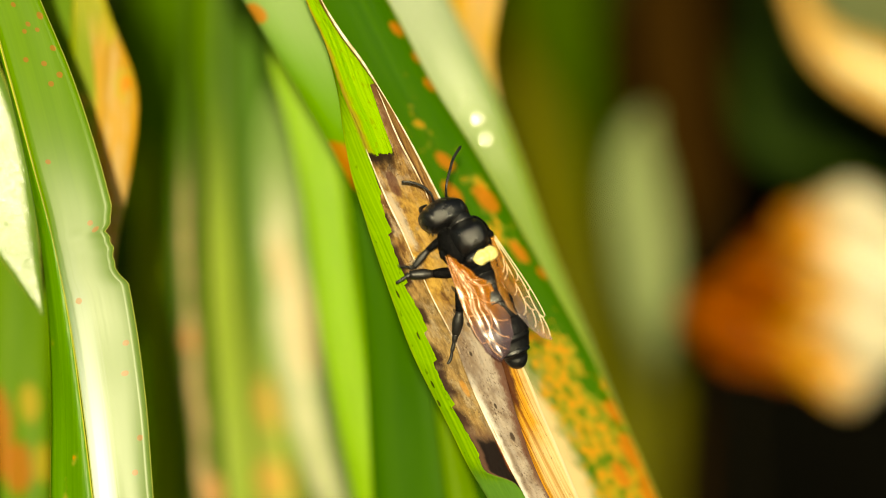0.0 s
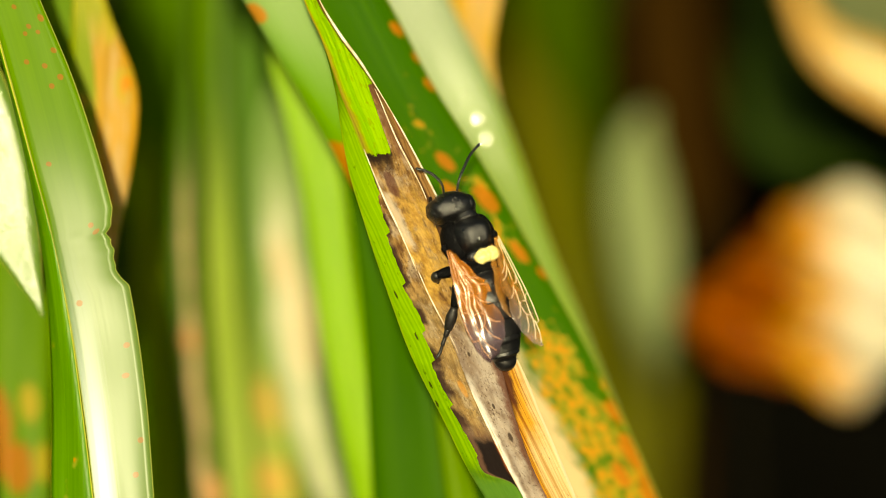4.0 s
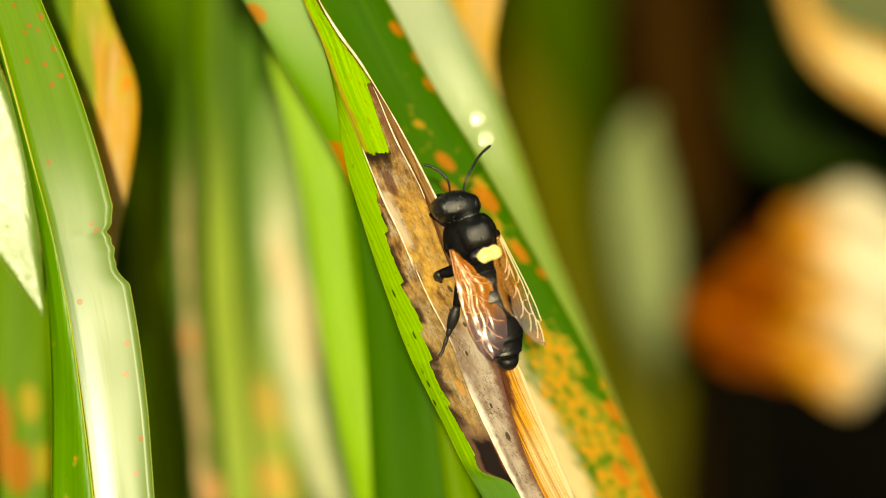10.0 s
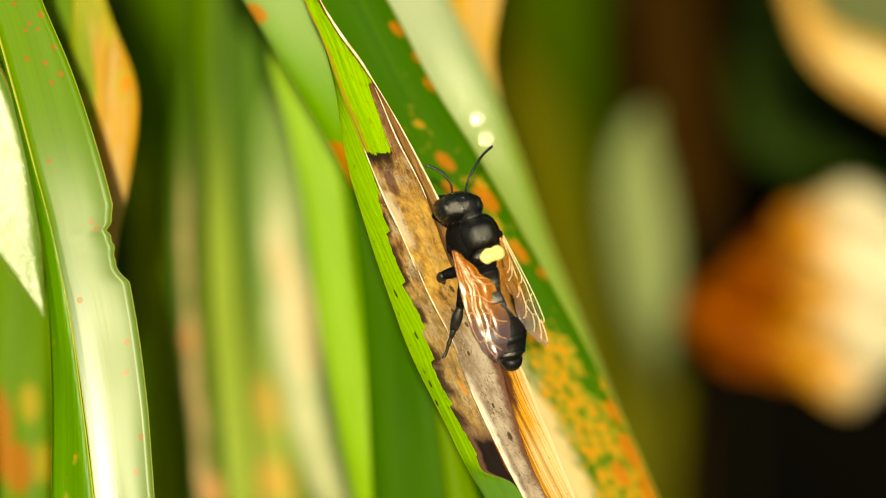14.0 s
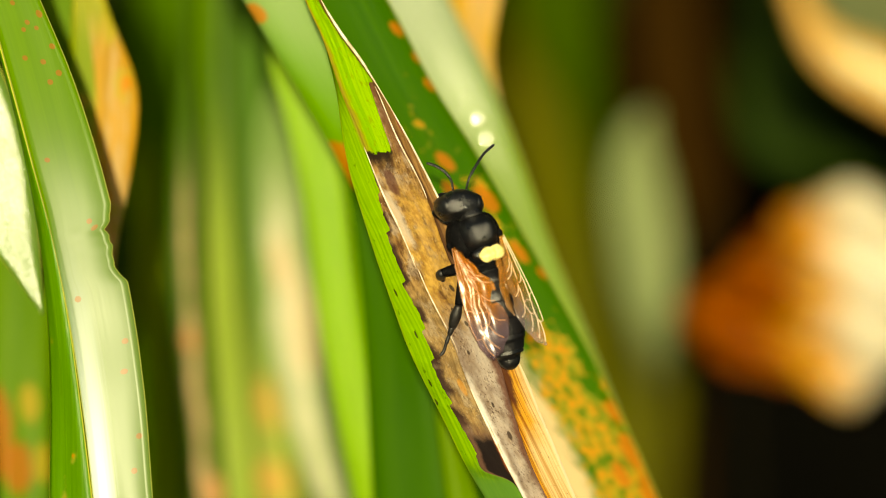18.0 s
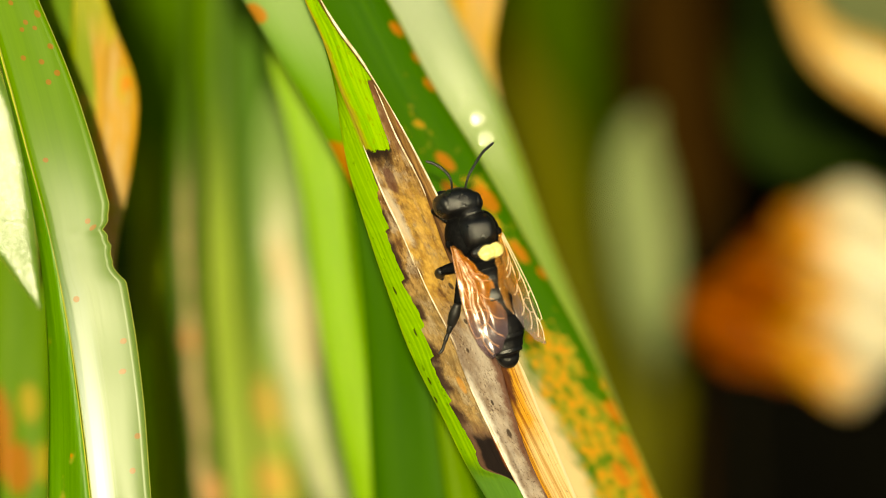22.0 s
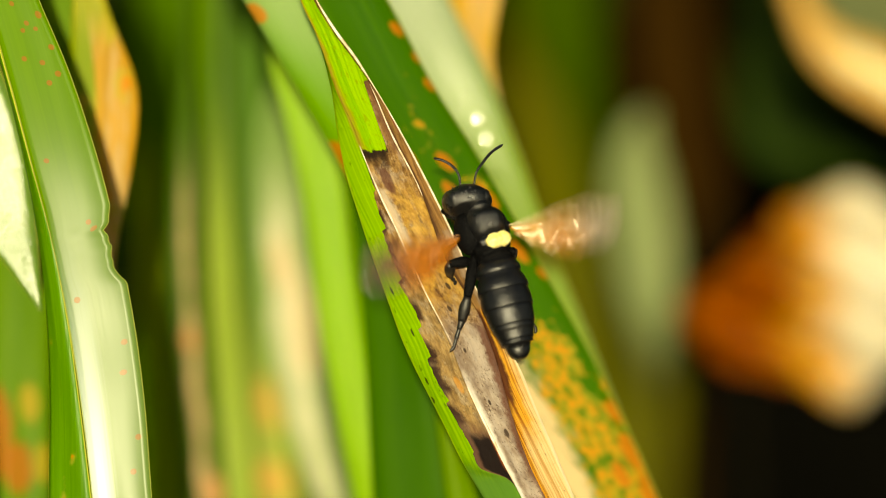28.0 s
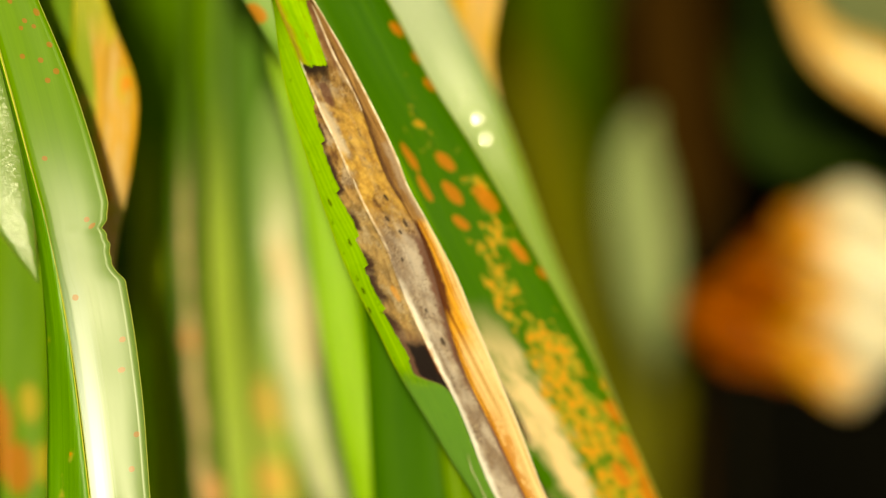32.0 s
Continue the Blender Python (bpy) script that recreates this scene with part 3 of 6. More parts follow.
def ribbon(rows, fold=0.0, mid=0.0, cols=9, per=8, thick=0.28, wave=0.0, seed=0.0, origin=None, nick=None, ridges=0.0, curl=0.0, span=None):
    """A blade between two edges given in mm. fold: how far its keel lies back, mid: where (-1 to 1), nick: (v, reach, depth) of a bite in the second edge."""
    left, right = glide([r[0] for r in rows], per), glide([r[1] for r in rows], per)
    back = (origin or Matrix.Identity(4)).inverted()
    bm = bmesh.new()
    uv, side = bm.loops.layers.uv.new("UVMap"), bm.loops.layers.uv.new("Side")
    grid, info, run = [], {}, 0.0
    for i, (a, b) in enumerate(zip(left, right)):
        if i:
            run += ((a + b) / 2 - (left[i - 1] + right[i - 1]) / 2).length
        j, k = max(0, i - 1), min(len(left) - 1, i + 1)
        along = ((left[k] + right[k]) - (left[j] + right[j])).normalized()
        width = (b - a).length
        normal = (b - a).cross(along).normalized()
        if width < 1e-6:
            normal = Vector((0, -1, 0))
        if nick:
            v, reach, deep = nick
            g = (run - v) / reach
            if -1 < g < 1:
                bite = deep * min(1.0, (1 - abs(g)) * (3.5 if g > 0 else 1.6)) * (0.75 + 0.4 * noise.noise(Vector((run * 1.3, 2, 0))))
                b = b - (b - a).normalized() * bite
        row = []
        for c in range(cols):
            u = c / (cols - 1)
            s = 2 * u - 1
            hang = (1 - (mid - s) / (1 + mid)) if s < mid else (1 - (s - mid) / (1 - mid))
            off = -fold * width * hang + ridges * math.sin(u * 41 + 1.7 * noise.noise(Vector((run * 0.03, seed, 1)))) - curl * max(0.0, s - 0.3) ** 2 * width
            off += wave * noise.noise(Vector((u * 1.6 + seed, run * 0.05, seed)))
            edge = 0.12 * wave * noise.noise(Vector((run * 0.21, seed + 9 * (s > 0), 4)))
            p = a.lerp(b, u) + normal * off + (b - a).normalized() * (edge if abs(s) > 0.99 else 0.0)
            vert = bm.verts.new(back @ (p * MM))
            info[vert] = (u * width, run, s, normal)
            row.append(vert)
        grid.append(row)
    # the other face, a leaf's thickness behind
    rear = []
    turn = back.to_3x3()
    for row in grid:
        r2 = []
        for vert in row:
            w = info[vert]
            t = thick * (0.35 if abs(w[2]) > 0.99 else 1.0)
            v2 = bm.verts.new(vert.co - turn @ (w[3] * t * MM))
            info[v2] = w
            r2.append(v2)
        rear.append(r2)
    lo, hi = span or (0, cols - 1)

    def face(*vs):
        f = bm.faces.new(vs)
        for loop in f.loops:
            w = info[loop.vert]
            loop[uv].uv = (w[0], w[1])
            loop[side].uv = (w[2], 0)

    for i in range(len(grid) - 1):
        for c in range(lo, hi):
            face(grid[i][c], grid[i + 1][c], grid[i + 1][c + 1], grid[i][c + 1])
            face(rear[i][c + 1], rear[i + 1][c + 1], rear[i + 1][c], rear[i][c])
        if lo == 0:
            face(rear[i][0], rear[i + 1][0], grid[i + 1][0], grid[i][0])
        if hi == cols - 1:
            face(grid[i][hi], grid[i + 1][hi], rear[i + 1][hi], rear[i][hi])
    for c in range(lo, hi):
        face(rear[0][c], grid[0][c], grid[0][c + 1], rear[0][c + 1])
        face(grid[-1][c], rear[-1][c], rear[-1][c + 1], grid[-1][c + 1])
    bmesh.ops.delete(bm, geom=[v for v in bm.verts if not v.link_faces], context="VERTS")
    bmesh.ops.recalc_face_normals(bm, faces=bm.faces)
    return bm


def blade(name, rows, material, label, cols=9, mid=0.0, fold=0.0, per=8, **shape):
    """A strap leaf as one thing, its origin where it leaves the soil: two halves along a keel."""
    low = min(rows, key=lambda r: r[0][2])
    base = Matrix.Translation((Vector(low[0]) + Vector(low[1])) / 2 * MM)
    ob = new(name)
    ob.matrix_basis = base
    k = round((mid + 1) / 2 * (cols - 1))
    for span in ((0, k), (k, cols - 1)):
        part("half_blade", ribbon(rows, fold, mid, cols, per, origin=base, span=span, **shape), material, ob)
    left, right = glide([r[0] for r in rows], per), glide([r[1] for r in rows], per)
    spine = []
    for i in range(0, len(left), 3):
        a, b = left[i], right[i]
        along = (left[min(i + 1, len(left) - 1)] - left[max(i - 1, 0)]).normalized()
        spine.append(a.lerp(b, (mid + 1) / 2) - (b - a).cross(along).normalized() * (fold * (b - a).length - 0.16) - base.translation / MM)
    part("midrib", tube(spine, [0.05 + 0.22 * i / len(spine) for i in range(len(spine))], 6, 3), mat_midrib, ob)
    return tagged(ob, label, "leaf", "strap leaves of the clump")


def tube(points, radii, sides=8, per=4):
    """A smooth tapered tube through points in mm."""
    line = glide(points, per)
    size = [Vector((r, 0, 0)) for r in radii]
    rad = [v.x for v in glide(size, per)]
    bm = bmesh.new()
    rings = []
    for i, p in enumerate(line):
        t = (line[min(i + 1, len(line) - 1)] - line[max(0, i - 1)]).normalized()
        a = t.orthogonal().normalized() if not rings else (ref - t * ref.dot(t)).normalized()
        ref = a
        b = t.cross(a)
        rings.append([bm.verts.new((p + (a * math.cos(k * math.tau / sides) + b * math.sin(k * math.tau / sides)) * max(rad[i], 0.004)) * MM) for k in range(sides)])
    for r, q in zip(rings, rings[1:]):
        for k in range(sides):
            bm.faces.new((r[k], r[(k + 1) % sides], q[(k + 1) % sides], q[k]))
    bm.faces.new(rings[0][::-1])
    bm.faces.new(rings[-1])
    return bm


def egg(size, seg=28, rings=18, squeeze=None):
    """A rounded body of the given half sizes in mm; squeeze reshapes a point of the unit ball."""
    bm = bmesh.new()
    bmesh.ops.create_uvsphere(bm, u_segments=seg, v_segments=rings, radius=1.0)
    for v in bm.verts:
        p = squeeze(v.co.copy()) if squeeze else v.co
        v.co = Vector((p.x * size[0], p.y * size[1], p.z * size[2])) * MM
    return bm


# ---- ground and distance ----
def soil():
    bm = bmesh.new()
    steps = [-60, -20, -8, -4] + [i * 0.25 for i in range(-8, 13)] + [4, 8, 20, 60]
    grid = [[bm.verts.new((x, y, 0.012 * noise.noise(Vector((x * 7, y * 7, 0))) * (abs(x) < 5 and abs(y) < 5))) for y in steps] for x in steps]
    for i in range(len(steps) - 1):
        for k in range(len(steps) - 1):
            bm.faces.new((grid[i][k], grid[i + 1][k], grid[i + 1][k + 1], grid[i][k + 1]))
    return tagged(link("ground", bm, mat_soil), "bare garden soil under the clump, darkened for its shade", "ground", kind="structure")


def shrub(name, centre, size, count, material, label, seed):
    """A shaded mass of small leaves on a few upright stems, far out of focus."""
    rng = random.Random(seed)
    bm = bmesh.new()
    for _ in range(count):
        a, h, r = rng.uniform(0, math.tau), rng.uniform(-1, 1), rng.uniform(0.3, 1.0) ** 0.4
        bulge = r * (1 + 0.25 * noise.noise(Vector((math.cos(a) * 2, math.sin(a) * 2, h * 2 + seed))))
        p = Vector(centre) + Vector((bulge * math.cos(a) * size[0] * (1 - 0.3 * h * h), bulge * math.sin(a) * size[1] * (1 - 0.3 * h * h), h * size[2]))
        q = Euler((rng.uniform(-1.2, 1.2), rng.uniform(-1.2, 1.2), rng.uniform(0, 6.28))).to_matrix()
        n, w = rng.uniform(0.06, 0.10), rng.uniform(0.02, 0.035)
        vs = [bm.verts.new(p + q @ Vector(c)) for c in ((0, -n / 2, 0), (w, 0, 0.006), (0, n / 2, 0), (-w, 0, 0.006))]
        bm.faces.new((vs[0], vs[1], vs[2]))
        bm.faces.new((vs[0], vs[2], vs[3]))
    for _ in range(14 if size[1] > 0.2 else 3):
        x, y = centre[0] + rng.uniform(-1, 1) * size[0], centre[1] + rng.uniform(0.3, 1) * size[1]
        foot = [bm.verts.new((x + 0.004 * math.cos(a), y + 0.004 * math.sin(a), -0.02)) for a in (0, 2.1, 4.2)]
        top = [bm.verts.new((v.co.x * 0.98 + 0.01, v.co.y, centre[2] + size[2])) for v in foot]
        for k in range(3):
            bm.faces.new((foot[k], foot[(k + 1) % 3], top[(k + 1) % 3], top[k]))
    return tagged(link(name, bm, material, None, "", False), label, "shrub", kind="stuff")


soil()
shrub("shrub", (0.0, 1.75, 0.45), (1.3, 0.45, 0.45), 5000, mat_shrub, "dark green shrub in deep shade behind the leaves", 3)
# unseen crown added above the view to shade the soil behind
shrub("shrub", (-0.15, 1.22, 0.47), (1.5, 1.10, 0.20), 24000, mat_shrub, "unseen dark shrub crown added to shade the soil", 4)
# unseen branch added just above the view to keep sun off the soil
shrub("shrub", (0.08, 0.43, 0.290), (0.45, 0.09, 0.045), 2600, mat_shrub, "unseen low shrub branch added to shade the soil", 6)

# ---- strap leaves of the clump, far to near; edges in mm ----
blade("strap_leaf", [((12.2, 268.6, 285.8), (12.8, 268.6, 285.8)),
     ((10.4, 267.4, 282.3), (15.3, 267.4, 282.3)),
     ((8.6, 266.2, 278.7), (17.7, 266.2, 278.7)),
     ((7.3, 265.0, 274.5), (19.6, 265.0, 274.5)),
     ((8.1, 260.9, 259.0), (21.1, 260.9, 259.0)),
     ((8.9, 255.9, 240.5), (21.5, 255.9, 240.5)),
     ((12.7, 251.6, 224.3), (23.0, 251.6, 224.3)),
     ((15.8, 248.0, 210.9), (31.1, 248.0, 210.9)),
     ((18.8, 242.2, 189.5), (31.1, 242.2, 189.5)),
     ((24.5, 223.2, 94.8), (35.5, 223.2, 94.8)),
     ((28.9, 210.3, -12.0), (38.1, 210.3, -12.0))],
      mat_olive, "dim olive strap leaf far behind the clump", fold=0.06, wave=0.6, seed=1.0)
blade("strap_leaf", [((24.7, 192.9, 256.3), (25.4, 192.9, 256.3)),
     ((21.9, 192.1, 253.3), (25.7, 192.1, 253.3)),
     ((20.5, 190.5, 247.6), (27.3, 190.5, 247.6)),
     ((21.2, 188.2, 238.9), (28.5, 188.2, 238.9)),
     ((22.9, 186.2, 231.6), (28.0, 186.0, 230.9)),
     ((25.4, 183.7, 222.2), (27.1, 183.7, 222.2)),
     ((26.4, 180.3, 209.5), (27.4, 180.3, 209.5)),
     ((30.7, 159.3, 104.7), (31.7, 159.3, 104.7)),
     ((33.7, 145.2, -12.0), (34.5, 145.2, -12.0))],
      mat_dim, "pale green strap leaf with rounded end, out of focus", fold=0.05, wave=0.6, seed=2.0)
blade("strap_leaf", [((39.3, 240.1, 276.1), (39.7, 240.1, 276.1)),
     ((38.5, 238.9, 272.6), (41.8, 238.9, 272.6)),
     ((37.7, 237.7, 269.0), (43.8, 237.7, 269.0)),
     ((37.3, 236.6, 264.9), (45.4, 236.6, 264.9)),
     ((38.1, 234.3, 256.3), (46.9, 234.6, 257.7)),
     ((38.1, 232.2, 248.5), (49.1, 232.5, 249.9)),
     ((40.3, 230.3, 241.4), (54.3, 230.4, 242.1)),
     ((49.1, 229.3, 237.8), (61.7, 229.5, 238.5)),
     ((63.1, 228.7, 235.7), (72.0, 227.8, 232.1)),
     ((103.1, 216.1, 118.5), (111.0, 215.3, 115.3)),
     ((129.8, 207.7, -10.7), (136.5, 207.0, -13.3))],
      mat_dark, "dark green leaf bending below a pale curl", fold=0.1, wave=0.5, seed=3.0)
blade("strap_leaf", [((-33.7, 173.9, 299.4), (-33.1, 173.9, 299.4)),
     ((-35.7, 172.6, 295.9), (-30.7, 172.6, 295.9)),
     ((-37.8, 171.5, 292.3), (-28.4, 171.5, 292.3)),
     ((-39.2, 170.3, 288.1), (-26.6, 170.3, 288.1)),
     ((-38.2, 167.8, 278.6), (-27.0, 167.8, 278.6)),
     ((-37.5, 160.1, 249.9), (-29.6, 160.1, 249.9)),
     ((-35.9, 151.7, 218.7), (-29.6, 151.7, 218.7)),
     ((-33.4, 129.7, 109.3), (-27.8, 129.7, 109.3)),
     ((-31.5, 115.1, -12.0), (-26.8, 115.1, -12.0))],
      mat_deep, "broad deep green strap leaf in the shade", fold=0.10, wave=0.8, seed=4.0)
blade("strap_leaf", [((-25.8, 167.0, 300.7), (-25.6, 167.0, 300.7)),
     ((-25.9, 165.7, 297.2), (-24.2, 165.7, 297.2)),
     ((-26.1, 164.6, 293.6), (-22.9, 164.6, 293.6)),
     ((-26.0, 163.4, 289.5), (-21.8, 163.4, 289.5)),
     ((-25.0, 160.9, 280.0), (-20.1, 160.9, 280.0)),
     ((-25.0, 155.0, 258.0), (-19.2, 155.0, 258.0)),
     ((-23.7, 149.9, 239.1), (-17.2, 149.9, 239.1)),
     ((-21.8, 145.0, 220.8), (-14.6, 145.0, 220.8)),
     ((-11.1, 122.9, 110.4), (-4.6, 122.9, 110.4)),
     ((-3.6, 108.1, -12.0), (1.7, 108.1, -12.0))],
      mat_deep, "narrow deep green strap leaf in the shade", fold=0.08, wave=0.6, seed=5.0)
blade("strap_leaf", [((-25.7, 82.6, 312.4), (-25.6, 82.6, 312.4)),
     ((-26.0, 80.7, 305.4), (-25.1, 80.7, 305.4)),
     ((-26.2, 78.7, 297.8), (-24.7, 78.7, 297.8)),
     ((-26.4, 76.4, 289.2), (-24.5, 76.4, 289.2)),
     ((-26.9, 73.5, 278.4), (-24.2, 73.5, 278.4)),
     ((-27.0, 71.6, 271.4), (-24.0, 71.6, 271.4)),
     ((-26.7, 69.2, 262.3), (-23.1, 69.2, 262.3)),
     ((-26.0, 67.0, 254.2), (-22.3, 67.0, 254.2)),
     ((-25.3, 65.0, 246.7), (-21.6, 65.0, 246.7)),
     ((-16.2, 40.2, 123.3), (-12.9, 40.2, 123.3)),
     ((-9.4, 22.0, -12.0), (-6.6, 22.0, -12.0))],
      mat_tan, "tan drying strap leaf with rust stains", fold=0.08, wave=0.6, seed=6.0)
blade("strap_leaf", [((-23.4, 92.9, 312.2), (-23.2, 92.9, 312.2)),
     ((-23.8, 90.9, 304.6), (-22.3, 90.9, 304.6)),
     ((-24.0, 88.5, 295.8), (-21.8, 88.5, 295.8)),
     ((-24.2, 86.2, 287.0), (-21.7, 86.2, 287.0)),
     ((-24.0, 83.2, 276.0), (-21.3, 83.2, 276.0)),
     ((-23.4, 78.8, 259.5), (-20.4, 78.8, 259.5)),
     ((-22.1, 74.5, 243.6), (-18.7, 74.5, 243.6)),
     ((-13.5, 50.1, 121.8), (-10.4, 50.1, 121.8)),
     ((-7.0, 32.1, -12.0), (-4.4, 32.1, -12.0))],
      mat_stripe, "upright green strap leaf behind the clump", fold=0.12, wave=0.5, seed=7.0)
blade("strap_leaf", [((-17.9, 95.9, 281.8), (-17.6, 95.9, 281.8)),
     ((-18.7, 95.2, 279.0), (-16.7, 95.2, 279.0)),
     ((-19.4, 94.3, 275.6), (-15.4, 94.3, 275.6)),
     ((-19.7, 93.1, 271.2), (-14.4, 93.1, 271.2)),
     ((-19.6, 91.7, 266.1), (-13.7, 91.7, 266.1)),
     ((-19.1, 90.4, 261.1), (-13.1, 90.4, 261.1)),
     ((-18.5, 89.1, 256.6), (-12.7, 89.1, 256.6)),
     ((-17.2, 87.6, 251.0), (-12.0, 87.6, 251.0)),
     ((-15.2, 86.2, 245.3), (-10.9, 86.2, 245.3)),
     ((-13.0, 84.8, 240.3), (-9.7, 84.8, 240.3)),
     ((20.9, 58.7, 110.2), (23.8, 58.7, 110.2)),
     ((45.8, 39.4, -32.6), (48.3, 39.4, -32.6))],
      mat_straw, "pale yellowing strap leaf with a pointed tip", fold=0.08, wave=0.5, seed=8.0)
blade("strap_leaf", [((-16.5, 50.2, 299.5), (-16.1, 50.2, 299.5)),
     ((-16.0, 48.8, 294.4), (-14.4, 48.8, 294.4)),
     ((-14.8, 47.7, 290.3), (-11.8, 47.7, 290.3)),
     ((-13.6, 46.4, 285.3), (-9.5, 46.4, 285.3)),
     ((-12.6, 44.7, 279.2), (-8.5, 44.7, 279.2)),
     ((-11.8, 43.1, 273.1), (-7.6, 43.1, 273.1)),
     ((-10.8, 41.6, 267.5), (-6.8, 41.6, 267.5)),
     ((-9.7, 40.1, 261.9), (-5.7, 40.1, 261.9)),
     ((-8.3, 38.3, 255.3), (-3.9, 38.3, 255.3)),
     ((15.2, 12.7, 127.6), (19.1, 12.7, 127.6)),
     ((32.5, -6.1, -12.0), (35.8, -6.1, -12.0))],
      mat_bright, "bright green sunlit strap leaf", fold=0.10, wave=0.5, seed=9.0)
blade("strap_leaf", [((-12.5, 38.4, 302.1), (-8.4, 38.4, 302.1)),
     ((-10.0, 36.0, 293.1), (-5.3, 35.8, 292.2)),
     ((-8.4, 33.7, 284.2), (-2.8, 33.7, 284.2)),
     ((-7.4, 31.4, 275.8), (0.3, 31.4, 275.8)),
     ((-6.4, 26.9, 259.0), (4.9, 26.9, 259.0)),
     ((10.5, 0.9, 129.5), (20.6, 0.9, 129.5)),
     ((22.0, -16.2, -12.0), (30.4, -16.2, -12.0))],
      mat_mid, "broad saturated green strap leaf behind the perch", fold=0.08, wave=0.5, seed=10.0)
blade("strap_leaf", [((-34.6, 33.2, 325.5), (-34.6, 33.2, 325.5)),
     ((-34.0, 32.0, 322.0), (-33.7, 32.0, 322.0)),
     ((-33.5, 30.7, 318.4), (-32.9, 30.7, 318.4)),
     ((-32.9, 29.6, 314.2), (-32.1, 29.6, 314.2)),
     ((-32.7, 27.9, 308.4), (-30.8, 28.2, 309.0)),
     ((-32.8, 26.8, 303.7), (-29.3, 26.9, 304.1)),
     ((-33.2, 25.1, 297.8), (-27.0, 25.1, 297.8)),
     ((-33.1, 23.6, 292.0), (-27.4, 23.5, 291.5)),
     ((-32.6, 21.8, 285.2), (-28.7, 21.8, 285.2)),
     ((-32.1, 19.5, 276.5), (-29.4, 19.5, 276.5)),
     ((-31.7, 15.7, 262.6), (-29.4, 15.7, 262.6)),
     ((-29.8, -11.2, 128.3), (-27.8, -11.2, 128.3)),
     ((-28.4, -28.8, -17.9), (-26.8, -28.8, -17.9))],
      mat_bent, "kinked strap leaf, half lime green and half orange", fold=0.05, wave=0.5, seed=11.0)
blade("strap_leaf", [((-2.3, 59.2, 319.1), (-1.8, 59.1, 319.1)),
     ((-2.7, 58.2, 315.6), (0.7, 57.5, 315.8)),
     ((-3.3, 57.4, 312.0), (3.1, 56.0, 312.3)),
     ((-3.4, 56.6, 307.9), (5.1, 54.6, 308.3)),
     ((-1.8, 55.2, 302.7), (5.7, 53.2, 303.2)),
     ((-0.2, 53.0, 294.5), (4.7, 50.9, 294.5)),
     ((1.9, 51.6, 289.4), (5.4, 49.8, 290.4)),
     ((3.8, 49.8, 282.8), (6.1, 47.9, 283.2)),
     ((7.3, 48.0, 268.4), (8.8, 46.1, 268.9)),
     ((28.9, 35.5, 134.1), (30.3, 33.7, 134.6)),
     ((43.2, 27.2, -12.2), (44.3, 25.7, -11.8))],
      mat_orange, "golden orange dying strap leaf", fold=0.05, wave=0.5, seed=12.0)
blade("strap_leaf", [((-44.4, 55.4, 315.2), (-44.1, 55.4, 315.2)),
     ((-45.0, 54.0, 311.6), (-42.5, 54.0, 311.6)),
     ((-45.7, 52.8, 307.8), (-41.0, 52.8, 307.8)),
     ((-46.1, 51.6, 303.5), (-39.7, 51.6, 303.5)),
     ((-44.4, 48.1, 290.3), (-38.7, 48.1, 290.3)),
     ((-42.7, 44.3, 280.3), (-36.6, 44.3, 280.3)),
     ((-41.9, 39.9, 268.0), (-36.3, 39.9, 268.0)),
     ((-41.1, 35.6, 256.1), (-36.3, 35.6, 256.1)),
     ((-37.1, -0.3, 119.1), (-32.8, -0.3, 119.1)),
     ((-34.3, -23.9, -30.5), (-30.7, -23.9, -30.5))],
      mat_low, "green strap leaf rusted orange near its foot", fold=0.08, wave=0.4, seed=13.0)
blade("strap_leaf", [((-16.5, 54.2, 321.2), (-16.0, 54.2, 321.2)),
     ((-16.0, 52.6, 318.2), (-11.8, 52.6, 318.6)),
     ((-15.7, 51.2, 315.0), (-7.8, 51.1, 315.8)),
     ((-14.8, 49.8, 311.3), (-4.4, 49.7, 312.4)),
     ((-11.7, 47.9, 306.4), (-1.3, 47.5, 306.5)),
     ((-8.5, 45.8, 301.5), (0.6, 45.5, 301.6)),
     ((-4.4, 43.4, 295.1), (4.1, 43.0, 295.2)),
     ((0.8, 41.4, 287.6), (7.0, 41.1, 288.2)),
     ((5.0, 40.5, 280.3), (10.1, 39.8, 279.4)),
     ((9.2, 39.9, 270.7), (14.4, 38.8, 268.8)),
     ((14.5, 38.9, 257.3), (19.3, 38.5, 255.8)),
     ((51.7, 33.8, 129.0), (55.9, 33.4, 127.6)),
     ((76.2, 30.4, -11.4), (79.8, 30.1, -12.6))],
      mat_pale, "pale green strap leaf with a wet edge", fold=0.05, wave=0.4, seed=14.0)
